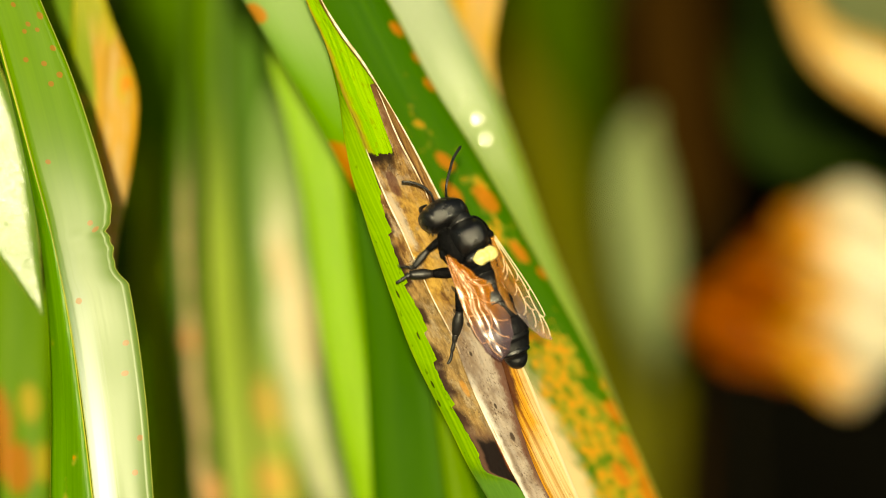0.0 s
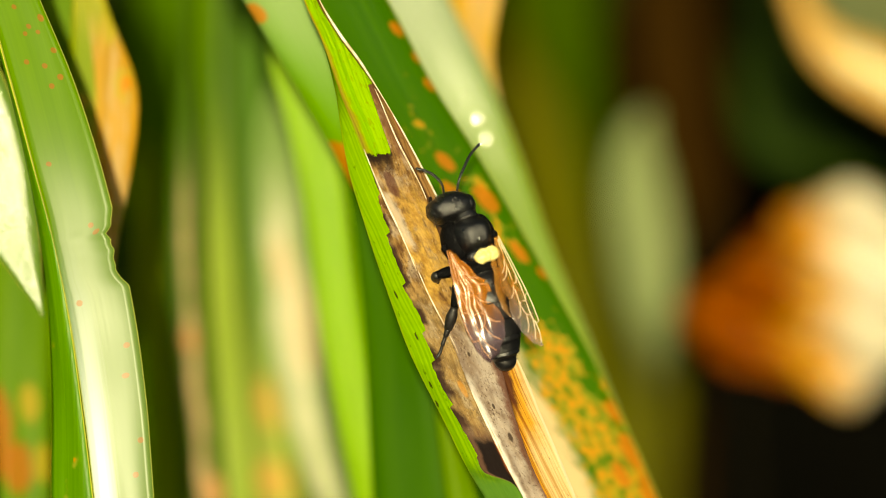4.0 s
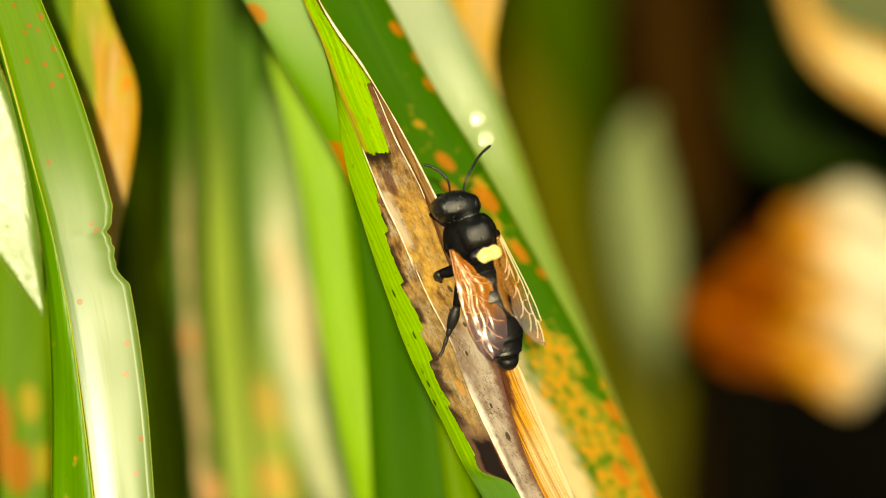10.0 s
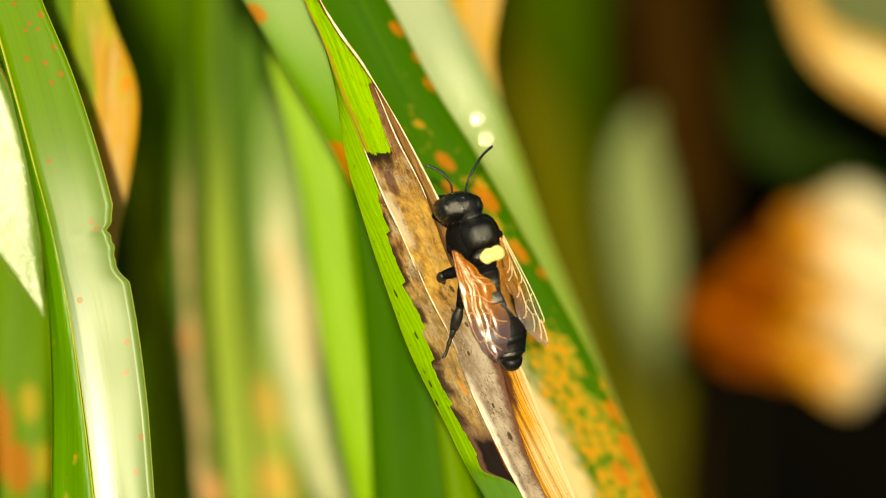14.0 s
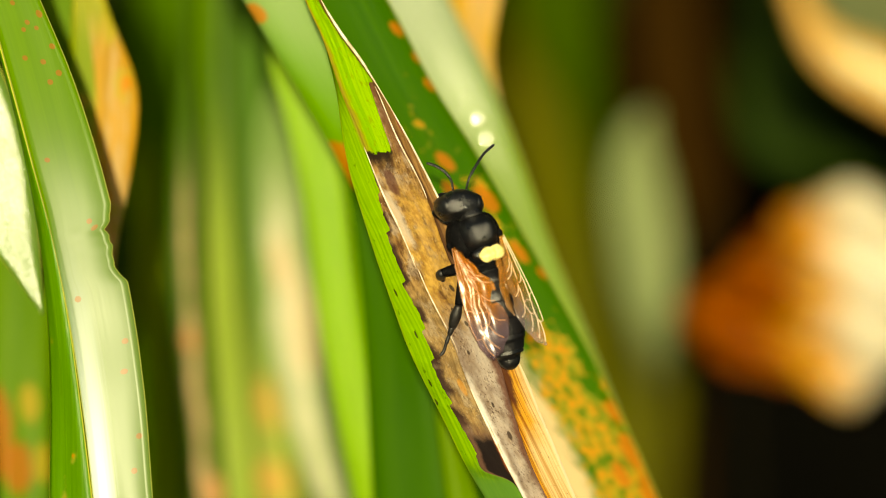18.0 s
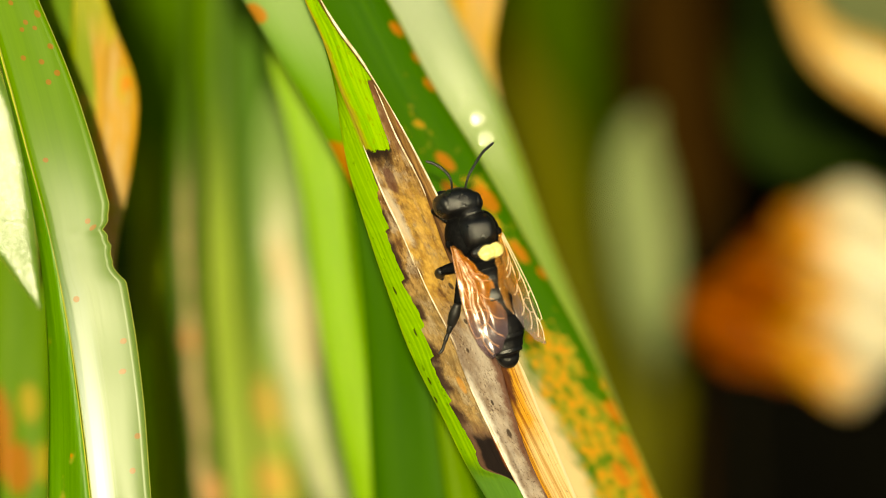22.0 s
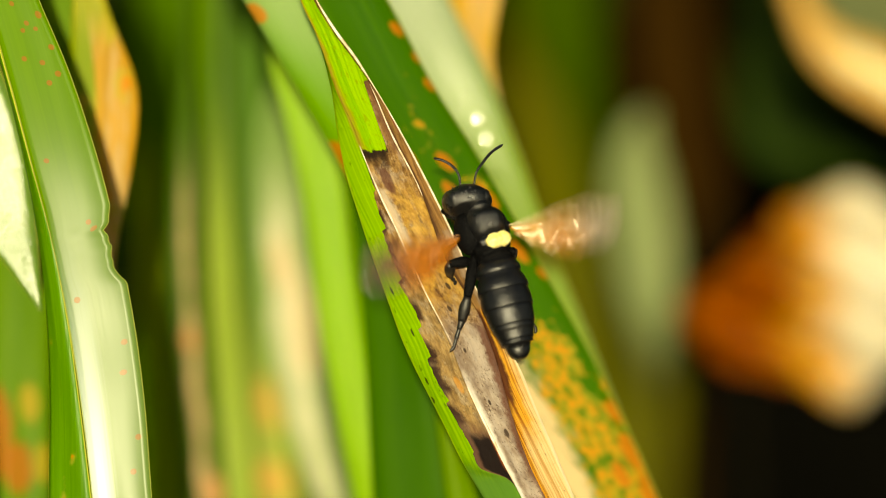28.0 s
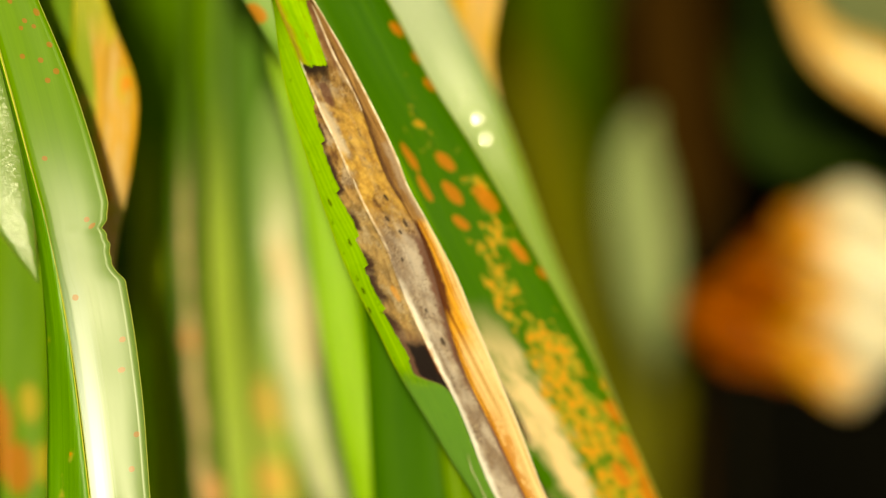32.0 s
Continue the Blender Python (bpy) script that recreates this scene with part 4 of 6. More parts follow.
blade("strap_leaf", [((-23.5, 24.4, 324.2), (-22.9, 24.6, 324.1)),
     ((-23.2, 23.4, 321.5), (-18.1, 24.3, 321.0)),
     ((-23.0, 22.4, 318.7), (-13.5, 24.1, 317.6)),
     ((-22.3, 21.5, 315.3), (-9.6, 23.8, 313.8)),
     ((-17.4, 20.1, 307.1), (-5.1, 22.8, 307.0)),
     ((-14.0, 19.2, 301.5), (-1.1, 21.4, 299.7)),
     ((-10.1, 18.3, 294.9), (3.3, 20.4, 292.8)),
     ((-6.6, 18.1, 288.0), (8.8, 19.3, 283.3)),
     ((-1.9, 17.8, 277.6), (13.8, 18.9, 274.1)),
     ((3.3, 17.4, 268.3), (17.4, 18.7, 266.3)),
     ((7.3, 17.2, 261.5), (20.2, 18.4, 259.6)),
     ((49.8, 14.1, 131.2), (61.4, 15.2, 129.4)),
     ((78.2, 12.2, -11.3), (87.8, 13.0, -12.7))],
      mat_rusty, "broad green strap leaf covered with orange rust spots", fold=0.11, mid=-0.2, cols=16, per=12, wave=0.5, seed=15.0)
blade("strap_leaf", [((-2.5, 25.0, 279.2), (-2.3, 25.0, 279.2)),
     ((-1.7, 24.0, 275.3), (-0.6, 24.0, 275.3)),
     ((-0.9, 22.7, 270.4), (0.7, 22.7, 270.4)),
     ((-0.3, 21.4, 265.5), (1.9, 21.4, 265.5)),
     ((0.3, 20.2, 261.1), (3.1, 20.2, 261.1)),
     ((20.7, -6.0, 130.6), (23.3, -6.0, 130.6)),
     ((35.7, -25.2, -12.0), (37.8, -25.2, -12.0))],
      mat_lime, "narrow yellowish green strap leaf low behind the perch", fold=0.06, wave=0.3, seed=28.0)
hanging_leaf = blade("strap_leaf", [((-106.0, 50.0, -12.0), (-100.0, 54.0, -12.0)),
     ((-102.0, 46.0, 150.0), (-95.0, 50.0, 150.0)),
     ((-94.1, 34.7, 288.2), (-91.9, 36.8, 288.2)),
     ((-81.9, 35.7, 299.5), (-81.3, 38.6, 302.6)),
     ((-66.4, 28.4, 303.2), (-64.6, 30.5, 307.4)),
     ((-53.3, 19.3, 304.2), (-49.4, 21.1, 308.9)),
     ((-45.6, 14.7, 301.8), (-40.1, 15.8, 305.0)),
     ((-42.8, 12.8, 296.2), (-36.0, 13.1, 296.2)),
     ((-40.1, 10.6, 289.3), (-34.8, 10.7, 288.3)),
     ((-36.7, 9.1, 284.6), (-34.5, 9.2, 284.6)),
     ((-34.4, 8.2, 281.7), (-34.3, 8.2, 281.7))],
      mat_glaze, "glossy beaded strap leaf with its tip hanging down", fold=0.0, wave=0.2, seed=16.0, per=10)
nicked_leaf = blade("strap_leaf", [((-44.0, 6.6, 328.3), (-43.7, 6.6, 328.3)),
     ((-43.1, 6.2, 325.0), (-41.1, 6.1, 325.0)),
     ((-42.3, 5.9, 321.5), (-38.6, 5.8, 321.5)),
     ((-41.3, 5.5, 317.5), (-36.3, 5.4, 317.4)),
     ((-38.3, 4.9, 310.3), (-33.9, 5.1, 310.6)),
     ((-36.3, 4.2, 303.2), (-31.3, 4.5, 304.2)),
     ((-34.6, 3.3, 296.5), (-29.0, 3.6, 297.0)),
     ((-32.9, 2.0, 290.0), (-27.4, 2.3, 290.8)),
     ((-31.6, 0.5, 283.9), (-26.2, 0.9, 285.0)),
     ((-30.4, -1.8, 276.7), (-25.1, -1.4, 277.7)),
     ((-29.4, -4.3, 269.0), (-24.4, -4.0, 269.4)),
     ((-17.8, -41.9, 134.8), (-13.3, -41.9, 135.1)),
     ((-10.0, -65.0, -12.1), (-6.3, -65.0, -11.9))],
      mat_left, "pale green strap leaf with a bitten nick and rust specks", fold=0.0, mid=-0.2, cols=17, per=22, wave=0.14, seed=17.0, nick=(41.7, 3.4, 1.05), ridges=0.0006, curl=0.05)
folded_leaf = blade("strap_leaf", [((-46.7, 6.7, 328.1), (-46.7, 6.7, 328.1)),
     ((-44.9, 6.6, 324.8), (-44.8, 6.3, 324.8)),
     ((-43.2, 6.5, 321.3), (-43.1, 5.9, 321.4)),
     ((-41.5, 6.4, 317.3), (-41.3, 5.5, 317.5)),
     ((-38.5, 6.1, 310.1), (-38.3, 4.9, 310.3)),
     ((-36.5, 5.4, 302.9), (-36.3, 4.2, 303.2)),
     ((-35.0, 4.7, 296.2), (-34.6, 3.3, 296.5)),
     ((-34.0, 3.6, 289.5), (-32.9, 2.0, 290.0)),
     ((-33.5, 2.0, 283.5), (-31.6, 0.5, 283.9)),
     ((-33.2, -0.1, 276.2), (-30.4, -1.8, 276.7)),
     ((-33.2, -2.5, 268.4), (-29.4, -4.3, 269.0)),
     ((-25.4, -39.8, 134.4), (-22.0, -41.7, 135.0)),
     ((-20.3, -63.1, -12.3), (-17.5, -64.7, -11.7))],
      mat_shade_half, "darker green half of a folded strap leaf", fold=0.02, wave=0.2, seed=18.0, per=8)
blade("strap_leaf", [((36.5, 158.0, 297.7), (36.7, 158.0, 297.7)),
     ((36.6, 156.7, 294.3), (38.2, 156.7, 294.3)),
     ((36.7, 155.5, 290.7), (39.6, 155.5, 290.7)),
     ((37.0, 154.4, 286.6), (40.9, 154.4, 286.6)),
     ((39.1, 152.2, 278.6), (41.6, 152.3, 278.9)),
     ((40.6, 151.1, 274.5), (44.0, 151.5, 275.8)),
     ((43.8, 150.0, 270.2), (47.9, 151.0, 274.1)),
     ((48.6, 149.1, 267.1), (52.8, 150.6, 272.5)),
     ((53.1, 148.5, 264.8), (57.6, 150.1, 270.5)),
     ((60.2, 147.4, 260.6), (62.7, 148.7, 265.5)),
     ((104.7, 132.3, 129.3), (107.0, 133.5, 133.8)),
     ((133.9, 122.5, -13.9), (135.9, 123.5, -10.1))],
      mat_curl, "cream and orange dry leaf curling over, out of focus", fold=0.1, wave=0.8, seed=21.0)
blade("strap_leaf", [((-38.6, 37.4, 324.6), (-38.3, 37.4, 324.6)),
     ((-38.6, 36.0, 321.2), (-36.5, 36.0, 321.2)),
     ((-38.7, 34.9, 317.6), (-34.8, 34.9, 317.6)),
     ((-38.5, 33.6, 313.4), (-33.3, 33.6, 313.4)),
     ((-38.0, 32.2, 307.6), (-31.5, 32.3, 308.1)),
     ((-37.5, 30.6, 301.7), (-30.8, 30.6, 301.7)),
     ((-36.5, 28.7, 294.9), (-30.6, 28.7, 294.9)),
     ((-35.6, 26.0, 285.2), (-30.3, 26.0, 285.2)),
     ((-34.5, 19.6, 261.3), (-30.3, 19.6, 261.3)),
     ((-32.2, -7.1, 127.6), (-28.5, -7.1, 127.6)),
     ((-30.5, -24.7, -18.0), (-27.4, -24.7, -18.0))],
      mat_lime, "yellowish green strap leaf beside an orange one", fold=0.05, wave=0.5, seed=22.0)
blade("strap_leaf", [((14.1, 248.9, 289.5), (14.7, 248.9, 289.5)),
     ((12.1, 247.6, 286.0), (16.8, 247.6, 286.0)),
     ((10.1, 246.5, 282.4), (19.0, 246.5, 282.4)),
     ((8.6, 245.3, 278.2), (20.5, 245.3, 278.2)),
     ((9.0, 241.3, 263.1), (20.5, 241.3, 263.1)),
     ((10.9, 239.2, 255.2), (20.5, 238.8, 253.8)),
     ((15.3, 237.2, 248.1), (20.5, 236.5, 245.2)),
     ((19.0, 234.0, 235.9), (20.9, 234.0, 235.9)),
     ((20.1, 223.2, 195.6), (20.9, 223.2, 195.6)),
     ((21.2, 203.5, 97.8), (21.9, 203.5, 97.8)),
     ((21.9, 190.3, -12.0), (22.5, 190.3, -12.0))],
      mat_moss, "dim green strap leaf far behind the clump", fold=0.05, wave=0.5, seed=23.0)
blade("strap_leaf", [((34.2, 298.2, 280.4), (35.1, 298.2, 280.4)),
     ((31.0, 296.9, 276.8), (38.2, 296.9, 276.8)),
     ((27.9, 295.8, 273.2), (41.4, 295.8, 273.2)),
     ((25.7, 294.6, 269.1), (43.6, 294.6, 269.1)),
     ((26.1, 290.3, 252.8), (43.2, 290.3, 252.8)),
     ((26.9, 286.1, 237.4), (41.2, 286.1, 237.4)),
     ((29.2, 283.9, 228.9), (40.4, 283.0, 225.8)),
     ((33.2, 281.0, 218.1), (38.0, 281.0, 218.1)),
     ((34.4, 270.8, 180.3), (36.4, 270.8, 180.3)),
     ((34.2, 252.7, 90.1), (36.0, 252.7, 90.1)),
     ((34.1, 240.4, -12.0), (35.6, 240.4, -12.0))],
      mat_dim_brown, "added dark brown strap leaf, the dim background in its colour", fold=0.05, wave=0.8, seed=24.0)
blade("strap_leaf", [((46.1, 165.8, 296.2), (46.8, 165.8, 296.2)),
     ((44.3, 164.5, 292.7), (50.1, 164.5, 292.7)),
     ((42.5, 163.4, 289.1), (53.3, 163.4, 289.1)),
     ((41.4, 162.2, 285.0), (55.8, 162.2, 285.0)),
     ((42.7, 160.1, 276.9), (57.1, 160.1, 277.2)),
     ((45.0, 159.0, 273.1), (58.4, 159.0, 273.1)),
     ((49.3, 158.2, 269.9), (59.7, 158.2, 269.9)),
     ((53.2, 156.7, 264.3), (61.0, 156.7, 264.3)),
     ((59.0, 145.0, 220.8), (61.0, 145.0, 220.8)),
     ((64.7, 122.9, 110.4), (66.5, 122.9, 110.4)),
     ((68.6, 108.1, -12.0), (70.1, 108.1, -12.0))],
      mat_grey, "dull grey green leaf behind the dry curl", fold=0.05, wave=0.5, seed=25.0)
blade("strap_leaf", [((-22.4, 104.3, 304.4), (-21.8, 104.3, 304.4)),
     ((-22.6, 101.3, 293.1), (-19.4, 101.3, 293.1)),
     ((-22.5, 98.1, 281.3), (-18.4, 98.1, 281.3)),
     ((-22.3, 95.8, 272.8), (-18.2, 95.8, 272.8)),
     ((-22.1, 93.6, 264.4), (-17.8, 93.6, 264.4)),
     ((-21.8, 91.3, 255.9), (-17.0, 91.3, 255.9)),
     ((-21.2, 89.0, 247.5), (-15.9, 89.0, 247.5)),
     ((-20.5, 86.9, 239.6), (-14.2, 86.9, 239.6)),
     ((-6.9, 62.8, 119.8), (-1.2, 62.8, 119.8)),
     ((3.3, 45.1, -12.0), (8.1, 45.1, -12.0))],
      mat_fade, "fading green and tan strap leaf behind the clump", fold=0.06, wave=0.6, seed=26.0)
blade("strap_leaf", [((-30.4, 95.8, 276.5), (-30.0, 95.8, 276.5)),
     ((-31.8, 94.3, 270.8), (-28.8, 94.3, 270.8)),
     ((-31.7, 92.6, 264.6), (-27.9, 92.6, 264.6)),
     ((-31.0, 89.6, 253.4), (-26.9, 89.6, 253.4)),
     ((-30.4, 86.0, 239.9), (-26.3, 86.0, 239.9)),
     ((-26.3, 61.9, 119.9), (-22.6, 61.9, 119.9)),
     ((-23.4, 45.9, -12.0), (-20.4, 45.9, -12.0))],
      mat_umber, "dull brown strap leaf in the shade of others", fold=0.06, wave=0.6, seed=27.0)


DRY_REACH = (14.3, 15.0, 16.0, 12.3, 9.6, 9.8, 13.6, 12.0, 9.4, 8.4, 13.2, 13.0)


def dry_leaf(centre, stem_to):
    """A broad dry leaf, buckled in folds that run across it, on a thin stalk; sizes in mm."""
    base = HERE.to_3x3().to_4x4() @ pose(0, 0, 0, -4, 5, 0)
    base.translation = Vector(centre) * MM
    bm = bmesh.new()
    rings, spokes, n = 22, 96, len(DRY_REACH)

    def spot(i, k):
        a, r = k * math.tau / spokes, i / rings
        at = a / math.tau * n
        j, t = int(at) % n, at % 1.0
        t = t * t * (3 - 2 * t)
        reach = DRY_REACH[j] * (1 - t) + DRY_REACH[(j + 1) % n] * t + 0.5 * noise.noise(Vector((math.cos(a) * 5, math.sin(a) * 5, 1)))
        x, y = r * reach * math.cos(a), r * reach * math.sin(a)
        across = y * 0.85 + x * 0.35
        z = 4.4 * math.sin(across * 0.52 + 0.8 + 0.05 * x) + 1.6 * noise.noise(Vector((x * 0.16, y * 0.16, 2))) + 0.9 * noise.noise(Vector((x * 0.5, y * 0.5, 5)))
        return Vector((x, y, z - 0.022 * max(0.0, -2 - x) ** 2 - 2.2 * r ** 6)) * MM

    verts = [[bm.verts.new(spot(0, 0))]] + [[bm.verts.new(spot(i, k)) for k in range(spokes)] for i in range(1, rings + 1)]
    for k in range(spokes):
        bm.faces.new((verts[0][0], verts[1][k], verts[1][(k + 1) % spokes]))
        for i in range(1, rings):
            bm.faces.new((verts[i][k], verts[i + 1][k], verts[i + 1][(k + 1) % spokes], verts[i][(k + 1) % spokes]))
    bmesh.ops.solidify(bm, geom=bm.faces[:], thickness=0.25 * MM)
    ob = new("dry_leaf")
    ob.matrix_basis = base
    part("leaf_blade", bm, mat_dry, ob)
    foot = base.inverted() @ (Vector(stem_to) * MM) / MM
    part("stalk", tube([(-6, -8, -4), tuple(foot * 0.5 + Vector((2, 2, -4))), tuple(foot)], [0.25, 0.28, 0.35]), mat_brown, ob, "thin brown stalk")
    return tagged(ob, "broad buckled dry leaf, rusty orange fading to cream", "leaf")


dry_leaf((41.4, 150.9, 242.6), (42.0, 91.2, -12.0))


# Lines along the leaf, x and y in mm in its own space: its edges, the border of the dead tissue, the crease and the start of the dry edge.
LEAF_LEFT = ((-14.2, 29.3), (-12.3, 23.6), (-10.9, 20.5), (-9.7, 16.0), (-9.2, 12.6), (-8.5, 9.0), (-7.4, 5.4), (-6.3, 2.0), (-4.9, -2.0), (-3.4, -6.0), (-0.4, -12.0), (1.5, -15.8), (4.9, -21.4), (9.6, -30.0), (37.0, -154.0), (57.5, -298.0))
LEAF_BORDER = ((-14.1, 29.3), (-12.3, 23.6), (-10.85, 20.4), (-9.2, 15.8), (-8.0, 13.1), (-7.2, 11.0), (-6.2, 8.0), (-5.5, 5.0), (-4.0, 0.0), (-2.6, -3.1), (-1.6, -6.3), (-0.5, -9.1), (0.6, -11.5), (2.2, -14.6), (2.9, -16.0), (4.9, -16.7), (5.7, -17.4), (6.5, -18.9), (8.7, -24.5), (11.2, -30.0), (38.4, -154.0), (58.6, -298.0))
LEAF_CREASE = ((-14.1, 29.3), (-12.3, 23.6), (-10.85, 20.4), (-9.2, 15.8), (-8.0, 13.1), (-7.2, 11.0), (-5.5, 6.9), (-4.2, 4.2), (-2.0, -0.9), (0.2, -5.2), (1.6, -8.8), (3.9, -13.6), (5.4, -16.7), (6.5, -18.9), (8.7, -24.5), (11.2, -30.0), (38.4, -154.0), (58.6, -298.0))
LEAF_DRY = ((-13.7, 29.3), (-11.2, 23.6), (-9.5, 20.8), (-7.6, 18.2), (-6.5, 16.6), (-4.5, 12.0), (-2.3, 7.7), (-0.5, 2.7), (0.4, 0.7), (1.6, -1.2), (2.9, -3.4), (4.2, -7.0), (5.1, -10.2), (6.9, -15.5), (9.2, -20.2), (11.6, -25.2), (13.8, -30.0), (40.8, -154.0), (60.6, -298.0))
LEAF_RIGHT = ((-13.5, 29.3), (-10.9, 23.6), (-9.2, 20.8), (-7.3, 18.2), (-4.2, 13.1), (-1.25, 7.5), (1.0, 2.8), (2.1, 0.0), (3.5, -2.5), (6.2, -7.6), (7.5, -10.8), (9.4, -15.2), (11.7, -20.9), (13.3, -25.2), (15.4, -30.0), (43.5, -154.0), (63.4, -298.0))


def line_at(table, y):
    """x of a smooth line through a table, at y."""
    n = len(table)
    slope = [(table[min(i + 1, n - 1)][0] - table[max(i - 1, 0)][0]) / (table[min(i + 1, n - 1)][1] - table[max(i - 1, 0)][1]) for i in range(n)]
    for i in range(n - 1):
        (xa, ya), (xb, yb) = table[i], table[i + 1]
        if y >= yb:
            g, t = yb - ya, (y - ya) / (yb - ya)
            h = t * t * (3 - 2 * t)
            return xa * (1 - h) + xb * h + slope[i] * g * (t ** 3 - 2 * t * t + t) + slope[i + 1] * g * (t ** 3 - t * t)
    return table[-1][0]


def leaf_border(y):
    """The ragged border of the living margin: slow runs and sudden steps."""
    x = line_at(LEAF_BORDER, y)
    if 9.0 > y > -15.5:
        saw = (y / 3.6 + 0.35 * noise.noise(Vector((y * 0.4, 3, 0)))) % 1.0
        x += 0.42 * (0.55 - saw) * min(1.0, (9.0 - y) / 3, (y + 15.5) / 2) + 0.10 * noise.noise(Vector((y * 2.3, 7, 0)))
    return min(x, line_at(LEAF_CREASE, y)) if y < 11 else x


def leaf_fall(y):
    """The leaf bends back below the view."""
    return -46.0 * ((-26 - y) / 272) ** 1.35 if y < -26 else 0.0


def leaf_strip(left, right, z_left, z_right, top, foot, cols, bulge=0.0, seed=0.0, rough=0.05):
    """A strip of the leaf between two lines, a leaf's thickness deep."""
    ys = [top - 0.25 * i for i in range(int((top - max(foot, -30.0)) / 0.25) + 1)]
    ys += [foot] if foot > -30 else [-30 - 268 * (i / 24) for i in range(1, 25)]
    bm = bmesh.new()
    uv, side = bm.loops.layers.uv.new("UVMap"), bm.loops.layers.uv.new("Side")
    info, front, rear = {}, [], []
    for y in ys:
        a, b = left(y), max(right(y), left(y) + 0.004)
        lines = ([], [])
        for c in range(cols + 1):
            u = c / cols
            z = z_left + (z_right - z_left) * u + bulge * math.sin(math.pi * u) + leaf_fall(y)
            z += rough * noise.noise(Vector((u * 3.1 + seed, y * 0.45, seed))) + 0.5 * rough * noise.noise(Vector((u * 9 + seed, y * 1.6, seed))) if 0 < c < cols else 0.0
            for k, low in enumerate((0.0, 0.2)):
                v = bm.verts.new(Vector((a + (b - a) * u, y, z - low)) * MM)
                info[v] = (a + (b - a) * u - line_at(LEAF_CREASE, y), 30.0 - y, 2 * u - 1)
                lines[k].append(v)
        front.append(lines[0])
        rear.append(lines[1])

    def face(*vs):
        for loop in bm.faces.new(vs).loops:
            w = info[loop.vert]
            loop[uv].uv, loop[side].uv = (w[0], w[1]), (w[2], 0)

    for i in range(len(ys) - 1):
        for c in range(cols):
            face(front[i][c], front[i + 1][c], front[i + 1][c + 1], front[i][c + 1])
            face(rear[i][c + 1], rear[i + 1][c + 1], rear[i + 1][c], rear[i][c])
        face(rear[i][0], rear[i + 1][0], front[i + 1][0], front[i][0])
        face(front[i][cols], front[i + 1][cols], rear[i + 1][cols], rear[i][cols])
    for c in range(cols):
        face(rear[0][c], front[0][c], front[0][c + 1], rear[0][c + 1])
        face(front[-1][c], rear[-1][c], rear[-1][c + 1], front[-1][c + 1])
    return bm


# ---- the leaf on which the insect sits ----
def perch():
    leaf = new("perch_leaf")
    leaf.matrix_basis = HERE @ pose(0.0008, -0.0028, 0)
    edge, crease, dry, rim = (lambda y, t=t: line_at(t, y) for t in (LEAF_LEFT, LEAF_CREASE, LEAF_DRY, LEAF_RIGHT))
    part("green_margin", leaf_strip(edge, leaf_border, -1.25, -0.28, 21.0, -298.0, 10, 0.10, 2.0, 0.06), mat_margin, leaf, "narrow living bright green margin with fine veins")
    part("dead_strip", leaf_strip(leaf_border, crease, -0.34, -0.05, 11.0, -17.2, 8, -0.12, 5.0, 0.16), mat_strip, leaf, "dead tan strip, burnt black at its foot")
    part("dead_patch", leaf_strip(crease, dry, -0.05, -0.75, 29.2, -298.0, 16, 0.10, 8.0, 0.16), mat_dead, leaf, "dead brown and grey patch with a green living end")
    part("dry_edge", leaf_strip(dry, rim, -0.72, 0.15, 29.2, -298.0, 10, 0.12, 11.0, 0.10), mat_gold, leaf, "golden brown dry edge curling back")

    def rib(line, shift, top, foot, r, z):
        """A raised rib along a line of the leaf."""
        n = 12
        pts = [(line(y) + shift, y, z) for y in (top + (foot - top) * i / (n - 1) for i in range(n))]
        part("rib", tube(pts, [r * math.sin(math.pi * (i + 0.6) / (n + 0.2)) + 0.015 for i in range(n)], 6, 4), mat_rib, leaf, "thin cream rib")

    rib(crease, 0.0, 11.2, 1.0, 0.075, -0.05)
    rib(crease, 0.12, 2.2, -6.0, 0.05, -0.06)
    rib(crease, 0.02, -9.0, -17.3, 0.11, -0.05)
    rib(dry, 0.0, 16.4, 7.0, 0.07, -0.70)
    rib(rim, -0.05, 24.0, 16.0, 0.13, 0.12)
    rib(rim, -0.05, 16.5, -3.0, 0.08, 0.13)
    bend = ((7.2, -22.6), (7.5, -23.8), (8.2, -25.2), (8.9, -26.6), (9.7, -27.4))
    part("torn_fibre", tube([(x, y, -0.05 + leaf_fall(y)) for x, y in bend], [0.015, 0.022, 0.022, 0.02, 0.012], 6, 4), mat_rib, leaf, "thin pale torn fibre")
    return tagged(leaf, "half dead strap leaf, green margin and brown patch", "leaf", "strap leaves of the clump")


perch_leaf = perch()


